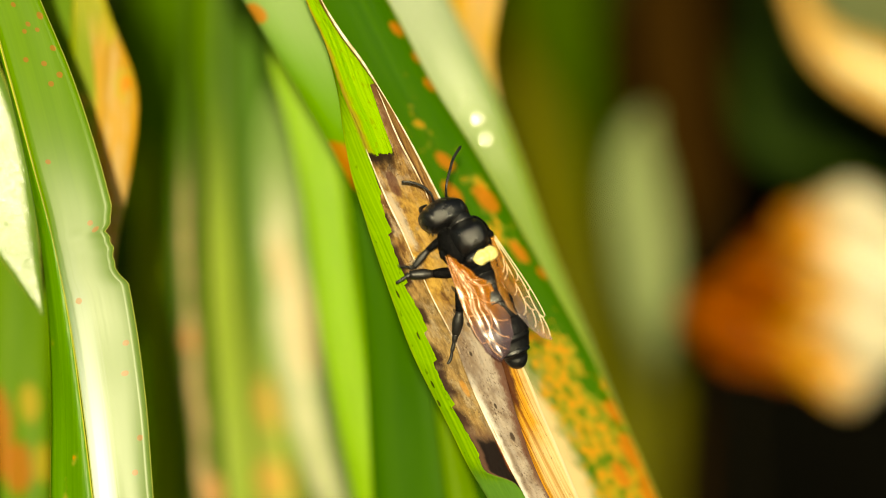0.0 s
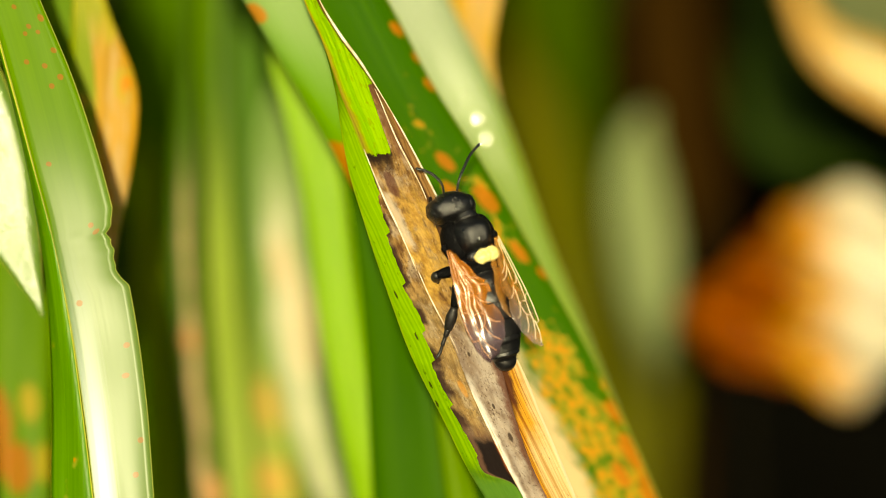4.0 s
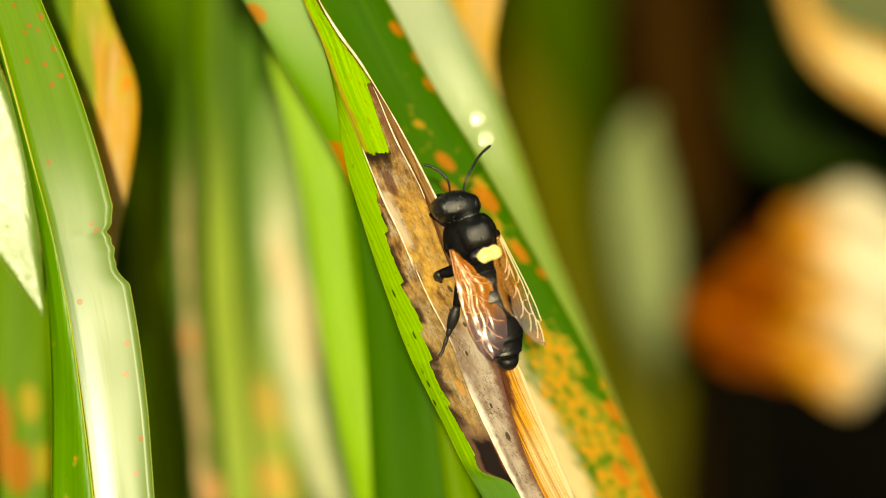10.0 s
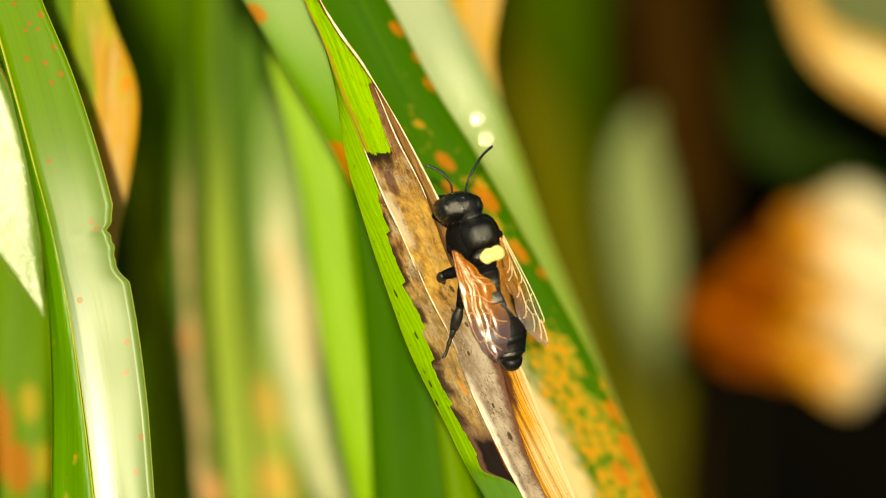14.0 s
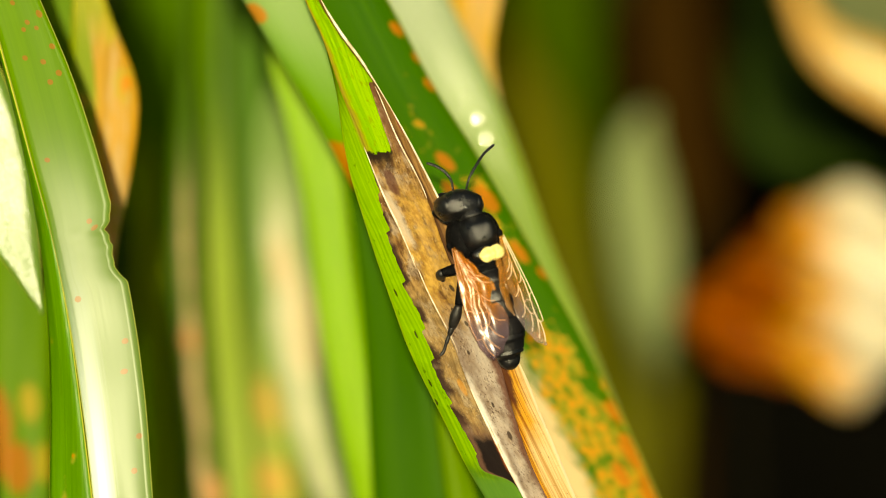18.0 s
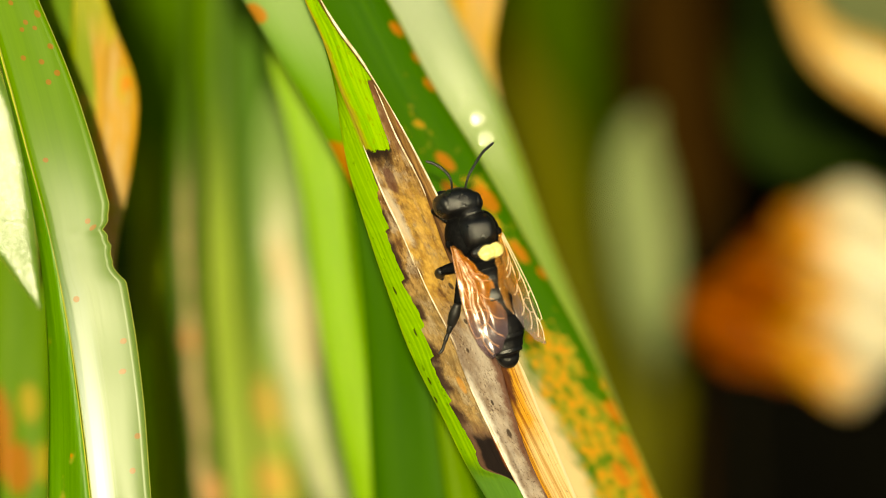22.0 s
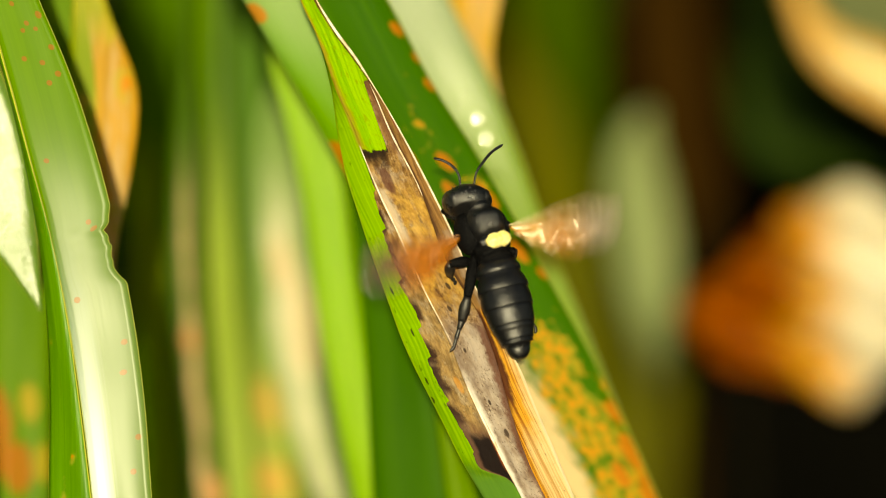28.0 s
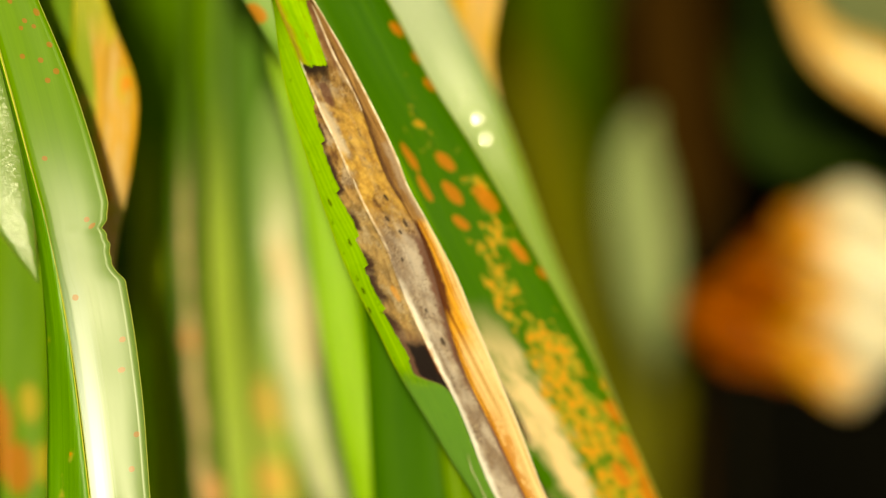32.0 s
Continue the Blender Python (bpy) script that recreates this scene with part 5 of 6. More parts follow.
# ---- the insect ----
def bee_build():
    bee = new("bee")
    def thorax_shape(p):
        # squarish seen from above
        flat = math.hypot(p.x, p.y)
        if flat > 1e-4:
            k = flat / (abs(p.x) ** 3.4 + abs(p.y) ** 3.4) ** (1 / 3.4)
            p.x, p.y = p.x * k, p.y * k
        p.x *= 1.0 - 0.16 * max(0, p.y) ** 2 - 0.12 * max(0, -p.y)
        # a flattened back, falling off steeply at the sides
        p.z = (min(p.z, 0.55 + 0.38 * p.z) * 1.12 if p.z > 0 else p.z * 0.98) - 0.10 * max(0, p.y) ** 2
        groove = 0.012 * math.exp(-(p.x / 0.04) ** 2) * (p.y > 0.2)
        p.z -= groove if p.z > 0.5 else 0.0
        return p
    thorax = part("thorax", egg((1.66, 1.5, 1.8), 64, 44, thorax_shape), mat_black, bee, "rounded pitted black thorax")
    part("collar", tube([(0, 1.35, -0.1), (0, 1.75, -0.2), (0, 2.05, -0.35)], [1.05, 0.9, 0.65], 32), mat_black, thorax)
    for s in (-1, 1):
        part("flank", egg((1.05, 1.85, 1.4), 32, 20), mat_flank, thorax, m=pose((1.15 if s > 0 else -1.45) * MM, -0.25 * MM, -0.75 * MM))
    part("back_plate", egg((1.55, 0.85, 1.35), 32, 20), mat_flank, thorax, m=pose(0, -2.05 * MM, -0.05 * MM))
    part("scutellum", egg((1.35, 0.62, 0.55)), mat_black, thorax, m=pose(0, -1.75 * MM, 1.22 * MM))
    for s in (-1, 1):
        part("wing_base_scale", egg((0.26, 0.36, 0.22)), mat_flank, thorax, m=pose((1.8 if s > 0 else -2.65) * MM, -0.45 * MM, (0.45 if s > 0 else 0.0) * MM))
    lump = egg((0.80, 0.62, 0.62), 24, 16, lambda p: p * (1 + 0.22 * noise.noise(p * 1.7)))
    part("pollen_lump", lump, mat_pollen, bee, "pale yellow waxy pollen lump", m=pose(-0.10 * MM, -1.95 * MM, 1.80 * MM))
    part("pollen_lump", egg((0.68, 0.66, 0.6), 18, 12, lambda p: p * (1 + 0.2 * noise.noise(p * 2 + Vector((3, 0, 0))))), mat_pollen, bee, "small pale yellow pollen lump", m=pose(0.62 * MM, -1.90 * MM, 1.75 * MM))
    # head, with a broad face and large side eyes
    def head_shape(p):
        p.y *= 1.0 - 0.22 * abs(p.x) ** 2
        p.y = p.y if p.y > -0.55 else -0.55 + (p.y + 0.55) * 0.35
        p.x *= 1.0 - 0.18 * max(0, -p.z)
        p.z -= 0.015 * math.exp(-(p.x / 0.06) ** 2) * (p.z > 0.3)
        return p
    head = part("head", egg((2.15, 1.5, 1.75), 56, 36, head_shape), mat_head, bee, "broad pitted black head", m=pose(-0.65 * MM, 2.5 * MM, -0.85 * MM, -16, 0, -9))
    for s in (-1, 1):
        part("compound_eye", egg((0.62, 0.95, 1.42)), mat_eye, head, "dull black eye", m=pose(s * 1.40 * MM, 0.10 * MM, -0.02 * MM, 12, 0, -s * 12))
        part("mandible", tube([(s * 1.1, 1.0, -1.2), (s * 0.9, 1.8, -1.6), (s * 0.2, 2.0, -1.8)], [0.2, 0.18, 0.08]), mat_shiny, head)
    for x, y in ((-0.4, 0.05), (0.4, 0.05), (0, 0.4)):
        part("ocellus", egg((0.14, 0.14, 0.12), 12, 8), mat_shiny, head, m=pose(x * MM, y * MM, 1.68 * MM))
    def antenna(points, at):
        n = len(points)
        line = glide(points, 5)
        bm = tube([tuple(p) for p in line], [0.092 + (0.015 if i % 2 else 0.0) + (0.02 if i > 6 else 0.0) - (0.05 if i == len(line) - 1 else 0) for i in range(len(line))], 8, 2)
        return part("antenna", bm, mat_black, head, "thin jointed black antenna", m=at)
    right_feeler = antenna([(0, 0, 0), (0.15, 0.9, 0.9), (0.75, 1.9, 1.0), (1.6, 3.1, 0.9), (2.6, 4.0, 0.8)], pose(0.62 * MM, 1.05 * MM, 0.75 * MM, 0, 0, -7))
    left_feeler = antenna([(0, 0, 0), (-0.15, 0.9, 0.8), (-0.55, 1.7, 0.9), (-1.2, 2.4, 0.8), (-1.75, 2.8, 0.6)], pose(-0.50 * MM, 1.05 * MM, 0.75 * MM, 0, 0, 4))
    # waist and the ringed abdomen
    part("waist", tube([(0, -1.9, 0.1), (0, -2.7, 0.0), (0, -3.4, 0.1)], [1.7, 1.45, 1.6], 20), mat_flank, bee)
    segs = [(-2.8, 1.45, 0), (-4.2, 1.86, 0), (-5.75, 2.10, 0), (-7.3, 2.06, 0), (-8.75, 1.82, 0), (-10.0, 1.40, 0), (-11.0, 0.78, 0)]
    for i in range(6):
        (y0, r0, _), (y1, r1, _) = segs[i], segs[i + 1]
        drop = -0.04 * i * i * 0.6
        end = r1 * 0.93 if i < 5 else 0.30
        bm = tube([(0, y0 + 0.35, drop), (0, y0 - 0.05, drop), (0, y0 - 0.35, drop), (0, (y0 + y1) / 2, drop - 0.02), (0, y1 + 0.02, drop - 0.05), (0, y1 - 0.16, drop - 0.06), (0, y1 - 0.22, drop - 0.06)],
                  [r0 * 0.90, r0 * 0.965, r0 * 0.985, (r0 + r1) / 2 * 1.03, r1 * 1.045, r1 * 1.02, end], 48, 3)
        for v in bm.verts:
            v.co.z *= 0.84
        part("abdomen_ring", bm, mat_belly, bee, "dull black abdomen plate with a glossy rim" if i == 0 else "")
    part("tail_tip", egg((1.02, 1.25, 0.80), 28, 18), mat_belly, bee, m=pose(0, -10.55 * MM, -0.62 * MM, -8, 0, 0))
    # legs: thigh, shin and foot
    def leg(coxa, knee, ankle, foot, thick):
        c, k, a, f = (Vector(q) for q in (coxa, knee, ankle, foot))
        thigh = part("leg", tube([(0, 0, 0), tuple((k - c) * 0.5 + Vector((0, 0, 0.25))), tuple(k - c)], [thick * 0.7, thick * 1.15, thick * 0.8], 12), mat_flank, bee, "black jointed leg", m=Matrix.Translation(c * MM))
        shin = part("shin", tube([(0, 0, 0), tuple((a - k) * 0.5), tuple(a - k)], [thick * 0.7, thick * 1.15, thick * 0.85], 12), mat_hair, thigh, m=Matrix.Translation((k - c) * MM))
        t = f - a
        toes = tube([tuple(a - k), tuple(a - k + t * 0.25), tuple(a - k + t * 0.3), tuple(a - k + t * 0.55), tuple(a - k + t * 0.6), tuple(a - k + t * 0.9), tuple(f - k + Vector((-0.2, 0, 0.02)))],
                    [thick * 0.7, thick * 0.55, thick * 0.38, thick * 0.46, thick * 0.32, thick * 0.36, 0.08], 8)
        # joined into the shin's own space
        foot_ob = part("foot", toes, mat_hair, thigh, m=Matrix.Translation((k - c) * MM))
        return thigh, shin, foot_ob
    legs = {}
    for s, tag in ((1, "l"), (-1, "r")):
        m = lambda x, y, z: (x * (1 if s > 0 else -0.62), y, z)
        legs["fore" + tag] = leg(m(-1.1, 0.9, -1.5), m(-2.4, 2.6, -2.3), m(-1.4, 2.5, -3.9), m(-0.4, 3.7, -4.2), 0.31)
        legs["mid" + tag] = leg(m(-1.4, -2.4, -1.7), m(-3.6, -2.4, -1.0), m(-3.2, -2.7, -2.9), m(-2.6, -3.4, -3.9), 0.40)
        legs["hind" + tag] = leg(m(-1.2, -2.0, -1.4), m(-2.8, -5.4, -1.3), m(-3.5, -7.0, -2.4), m(-4.7, -9.1, -3.5), 0.42)
    # wings, folded back over the body
    lead = [(0, 0.0), (0.1, -0.05), (0.3, -0.26), (0.5, -0.38), (0.67, -0.34), (0.85, 0.0), (0.95, 0.42), (1.0, 0.85)]
    trail = [(0, 0.35), (0.07, 0.78), (0.235, 1.65), (0.36, 2.6), (0.45, 2.65), (0.52, 2.42), (0.60, 2.85), (0.68, 3.0), (0.8, 2.75), (0.93, 1.95), (1.0, 0.95)]
    def at(table, s):
        for (a, x), (b, y) in zip(table, table[1:]):
            if s <= b:
                k = (s - a) / (b - a)
                return x + (y - x) * (k * k * (3 - 2 * k))
        return table[-1][1]
    def sheet(front, rear, long, s, puff):
        bm = bmesh.new()
        rows, cols = 40, 25
        grid = []
        for i in range(rows + 1):
            t = i / rows
            line = []
            for c in range(cols + 1):
                u = c / cols
                x = at(front, t) * (1 - u) + at(rear, t) * u
                pleat = 0.038 * math.sin(u * 25 + 5.0 * t + 2.0 * noise.noise(Vector((t * 3, u * 2, 5)))) * math.sin(math.pi * min(1, t * 1.3)) + 0.05 * noise.noise(Vector((x * 1.2, t * 9, 1)))
                line.append(bm.verts.new(Vector((s * x, -long * t, puff * math.sin(math.pi * u) + pleat)) * MM))
            grid.append(line)
        for a, b in zip(grid, grid[1:]):
            for c in range(cols):
                bm.faces.new((a[c], b[c], b[c + 1], a[c + 1]))
        bmesh.ops.recalc_face_normals(bm, faces=bm.faces)
        bmesh.ops.solidify(bm, geom=bm.faces[:], thickness=0.02 * MM)
        return bm
    wings = {}
    for s, tag in ((1, "l"), (-1, "r")):
        fore = part("forewing", sheet(lead, trail, 9.9, s, 0.25), mat_wing if s > 0 else mat_wing_glint, bee, "amber wing, smoky and pleated towards its tip")
        for pts in ([(0, 0), (0.3, -0.24), (0.5, -0.35), (0.67, -0.30), (0.80, -0.10)], [(0.02, 0.18), (0.3, 0.12), (0.5, 0.18), (0.60, 0.40)], [(0.02, 0.3), (0.25, 0.75), (0.42, 1.15), (0.50, 1.75), (0.52, 2.3)],
                    [(0.36, 0.12), (0.42, 0.6), (0.42, 1.15)], [(0.54, -0.3), (0.56, 0.2), (0.60, 0.40)], [(0.60, 0.40), (0.72, 0.60), (0.80, 0.45), (0.80, -0.05)], [(0.60, 0.40), (0.58, 1.0), (0.60, 1.5)],
                    [(0.72, 0.60), (0.70, 1.2), (0.60, 1.5)], [(0.25, 0.75), (0.33, 1.5), (0.36, 2.3)], [(0.60, 1.5), (0.68, 2.1), (0.70, 2.7)], [(0.70, 1.2), (0.80, 1.7), (0.84, 2.2)], [(0.76, 0.62), (0.86, 1.1), (0.92, 1.6)], [(0.78, 0.40), (0.90, 0.6), (0.97, 0.95)],
                    [(0.42, 1.15), (0.52, 1.3), (0.60, 1.5)], [(0.15, 0.5), (0.26, 1.2), (0.30, 1.9)]):
            part("vein", tube([(s * x, -9.9 * t, 0.24) for t, x in pts], [0.038] * len(pts), 6), mat_vein if s > 0 else mat_vein_glint, fore)
        short = [(0, 0.3), (0.3, 1.0), (0.6, 1.8), (0.85, 2.3), (1.0, 2.6)]
        rear = [(0, 0.6), (0.3, 2.0), (0.6, 3.0), (0.85, 3.2), (1.0, 2.7)]
        part("hindwing", sheet(short, rear, 6.2, s, 0.1), mat_wing if s > 0 else mat_wing_glint, fore, m=pose(0, -0.4 * MM, -0.42 * MM))
        wings[tag] = fore
    rng = random.Random(11)
    def fuzz(centre, size, count, length, accept, parent, name):
        bm = bmesh.new()
        for _ in range(count):
            a, h = rng.uniform(0, math.tau), rng.uniform(-1, 1)
            k = math.sqrt(1 - h * h)
            n = Vector((k * math.cos(a), k * math.sin(a), h))
            if not accept(n):
                continue
            foot = Vector((n.x * size[0], n.y * size[1], n.z * size[2])) + Vector(centre)
            tip = foot + (n + Vector((rng.uniform(-0.5, 0.5), rng.uniform(-0.9, 0.1), rng.uniform(-0.3, 0.3)))).normalized() * length * rng.uniform(0.5, 1.2)
            side = n.orthogonal().normalized() * 0.022
            third = n.cross(side)
            vs = [bm.verts.new(q * MM) for q in (foot + side, foot - side * 0.5 + third * 0.9, foot - side * 0.5 - third * 0.9, tip)]
            for f in ((0, 1, 3), (1, 2, 3), (2, 0, 3)):
                bm.faces.new([vs[j] for j in f])
        part(name, bm, mat_hair, parent, "short black hair")
    fuzz((0, 0, 0), (1.75, 1.8, 1.7), 900, 0.26, lambda n: n.z < 0.35, thorax, "hair")
    fuzz((0, 0, 0), (2.1, 1.4, 1.7), 500, 0.35, lambda n: n.y > 0.3 and n.z < 0.7 or n.y < -0.4, head, "hair")
    fuzz((0, -10.2, -0.9), (1.4, 1.3, 1.2), 90, 0.18, lambda n: n.y < 0.0, bee, "tail_hair")
    tagged(bee, "black bee with amber wings and a yellow pollen lump", "bee")
    return bee, head, left_feeler, right_feeler, legs, wings


def dew(spots, on_what):
    """Flat drops on a leaf, which glint in the sun."""
    for spot, r in spots:
        drop = link("dew_drop", egg((r * 1.15, r * 1.15, 0.04), 20, 10), mat_dew)
        drop.matrix_basis = Matrix.Translation(Vector(spot) * MM) @ GLINT
        tagged(drop, "small flat dew drop glinting on a %s leaf" % on_what, "dew drop", "dew drops on the %s leaf" % on_what)


GLINT = ((HERE.to_3x3() @ Vector((0, 0, 1))) + Vector((math.sin(az) * math.cos(el), math.cos(az) * math.cos(el), math.sin(el)))).to_track_quat("Z", "Y").to_matrix().to_4x4()
dew((((3.15, 39.22, 291.85), 0.36), ((3.92, 38.25, 290.17), 0.36), ((1.97, 40.25, 293.41), 0.2)), "pale")
dew((((-11.74, 20.68, 306.12), 0.11), ((-11.43, 20.58, 305.59), 0.13), ((-11.46, 20.27, 304.58), 0.13), ((-12.42, 20.69, 306.65), 0.10), ((-12.01, 20.31, 305.11), 0.09), ((-15.10, 19.54, 304.81), 0.09), ((-14.44, 19.54, 304.31), 0.09), ((-12.98, 20.41, 306.15), 0.07), ((-10.99, 20.06, 303.55), 0.07), ((-13.64, 19.98, 305.20), 0.06)), "rusty")
bee, bee_head, left_feeler, right_feeler, bee_legs, bee_wings = bee_build()


# ---- what moves ----
def motions():
    mm = MM
    rest = perch_leaf.matrix_basis.copy()
    walk(perch_leaf, [(t, rest @ pose(x * mm, y * mm, 0, tilt, 0, turn)) for t, x, y, turn, tilt in (
        (0.00, 0.00, -0.00, 0.0, 0.0), (0.50, 0.00, 0.04, 0.0, 0.0), (1.00, 0.14, -0.00, 0.0, 0.0), (1.50, 0.14, -0.00, 0.0, 0.0), (2.00, 0.04, 0.04, -0.1, 0.0),
        (2.50, -0.18, -0.04, -0.1, 0.0), (3.00, -0.11, 0.04, -0.1, 0.0), (3.50, -0.14, -0.04, -0.0, 0.0), (5.50, -0.18, -0.00, -0.1, 0.0), (6.00, 0.00, -0.07, 0.0, 0.0),
        (6.50, 0.00, -0.11, -0.0, 0.0), (7.00, -0.11, -0.04, -0.1, 0.0), (7.50, -0.18, -0.15, -0.1, 0.0), (8.00, 0.14, -0.15, 0.0, 0.0), (8.50, 0.33, -0.18, 0.1, 0.0),
        (9.00, 0.07, -0.07, 0.0, 0.0), (9.50, -0.33, 0.07, -0.1, 0.0), (10.00, -0.33, 0.04, -0.2, 0.0), (10.50, -0.04, -0.04, -0.1, 0.0), (11.00, 0.26, -0.04, 0.1, 0.0),
        (11.50, -0.07, -0.04, -0.0, 0.0), (12.00, -0.44, 0.11, -0.2, 0.0), (12.50, -0.36, 0.04, -0.2, 0.0), (13.00, 0.00, -0.00, 0.0, 0.0), (13.50, -0.18, -0.04, -0.2, 0.0),
        (14.00, -0.18, 0.04, -0.1, 0.0), (14.50, -0.11, -0.07, -0.1, 0.0), (16.50, -0.36, 0.07, -0.3, 0.0), (17.00, -0.33, 0.14, -0.1, 0.0), (17.50, -0.25, 0.07, -0.1, 0.0),
        (18.00, -0.18, 0.11, -0.2, 0.0), (18.50, -0.44, 0.14, -0.3, 0.0), (19.00, -0.40, 0.18, -0.2, 0.0), (19.50, -0.36, 0.07, -0.3, 0.0), (20.00, -0.25, 0.22, -0.1, 0.0),
        (20.50, -0.44, 0.04, -0.3, 0.0), (21.00, -0.40, 0.18, -0.1, 0.0), (21.50, -0.36, 0.04, -0.3, 0.0), (22.00, -0.25, 0.29, -0.1, 0.0), (22.50, -0.47, 0.07, -0.4, 0.0),
        (23.00, -0.33, 0.22, -0.1, 0.0), (23.50, -0.29, 0.22, -0.3, 0.0), (24.00, -0.51, 0.04, -0.3, 0.0), (24.50, -0.51, 0.14, -0.3, 0.0), (25.00, -0.36, 0.33, -0.2, 0.0),
        (25.50, -0.44, 0.11, -0.3, 0.0), (27.50, -0.54, 0.07, -0.4, 0.0), (28.00, -0.51, 0.29, 0.1, 0.0), (28.10, -0.77, 0.37, 1.1, -3.7), (28.20, -0.20, 2.32, 2.1, -5.5),
        (28.30, 0.79, 5.31, 3.1, -6.9), (28.40, 1.78, 8.35, 4.1, -8.2), (28.50, 2.80, 9.53, 5.1, -9.3), (28.60, 2.05, 10.36, 3.1, -10.0), (28.70, 0.77, 10.81, 1.2, -10.5),
        (28.80, -1.85, 9.83, -0.8, -10.8), (28.90, -4.98, 8.23, -2.8, -10.9), (29.00, -6.40, 6.91, -4.8, -10.8), (29.10, -8.67, 5.38, -4.2, -12.1), (29.20, -9.74, 4.84, -3.5, -13.3),
        (29.30, -10.30, 5.39, -2.8, -14.5), (29.40, -9.80, 6.90, -2.1, -15.6), (29.50, -7.96, 8.00, -1.4, -16.6), (29.60, -7.05, 9.65, -0.9, -15.1), (29.70, -5.84, 10.80, -0.4, -13.5),
        (29.80, -4.87, 11.39, 0.0, -11.7), (29.90, -3.52, 11.12, 0.5, -9.8), (30.00, -2.91, 10.22, 0.9, -7.7), (30.10, -3.35, 8.98, 0.7, -7.5), (30.20, -3.96, 7.40, 0.5, -7.2),
        (30.30, -4.58, 5.97, 0.2, -7.0), (30.40, -4.05, 4.77, -0.0, -6.8), (30.50, -2.94, 4.22, -0.2, -6.6), (30.60, -2.37, 4.85, 0.5, -7.0), (30.90, 0.01, 8.53, 2.9, -8.1),
        (31.00, 0.91, 9.02, 3.7, -8.4), (31.20, -0.82, 9.28, 1.3, -9.2), (31.35, -2.43, 8.09, -0.5, -9.5), (31.50, -4.18, 6.94, -2.4, -9.7), (31.70, -6.76, 5.94, -1.6, -11.5),
        (31.85, -6.66, 6.84, -1.1, -12.8), (32.00, -5.71, 7.82, -0.6, -14.0))])
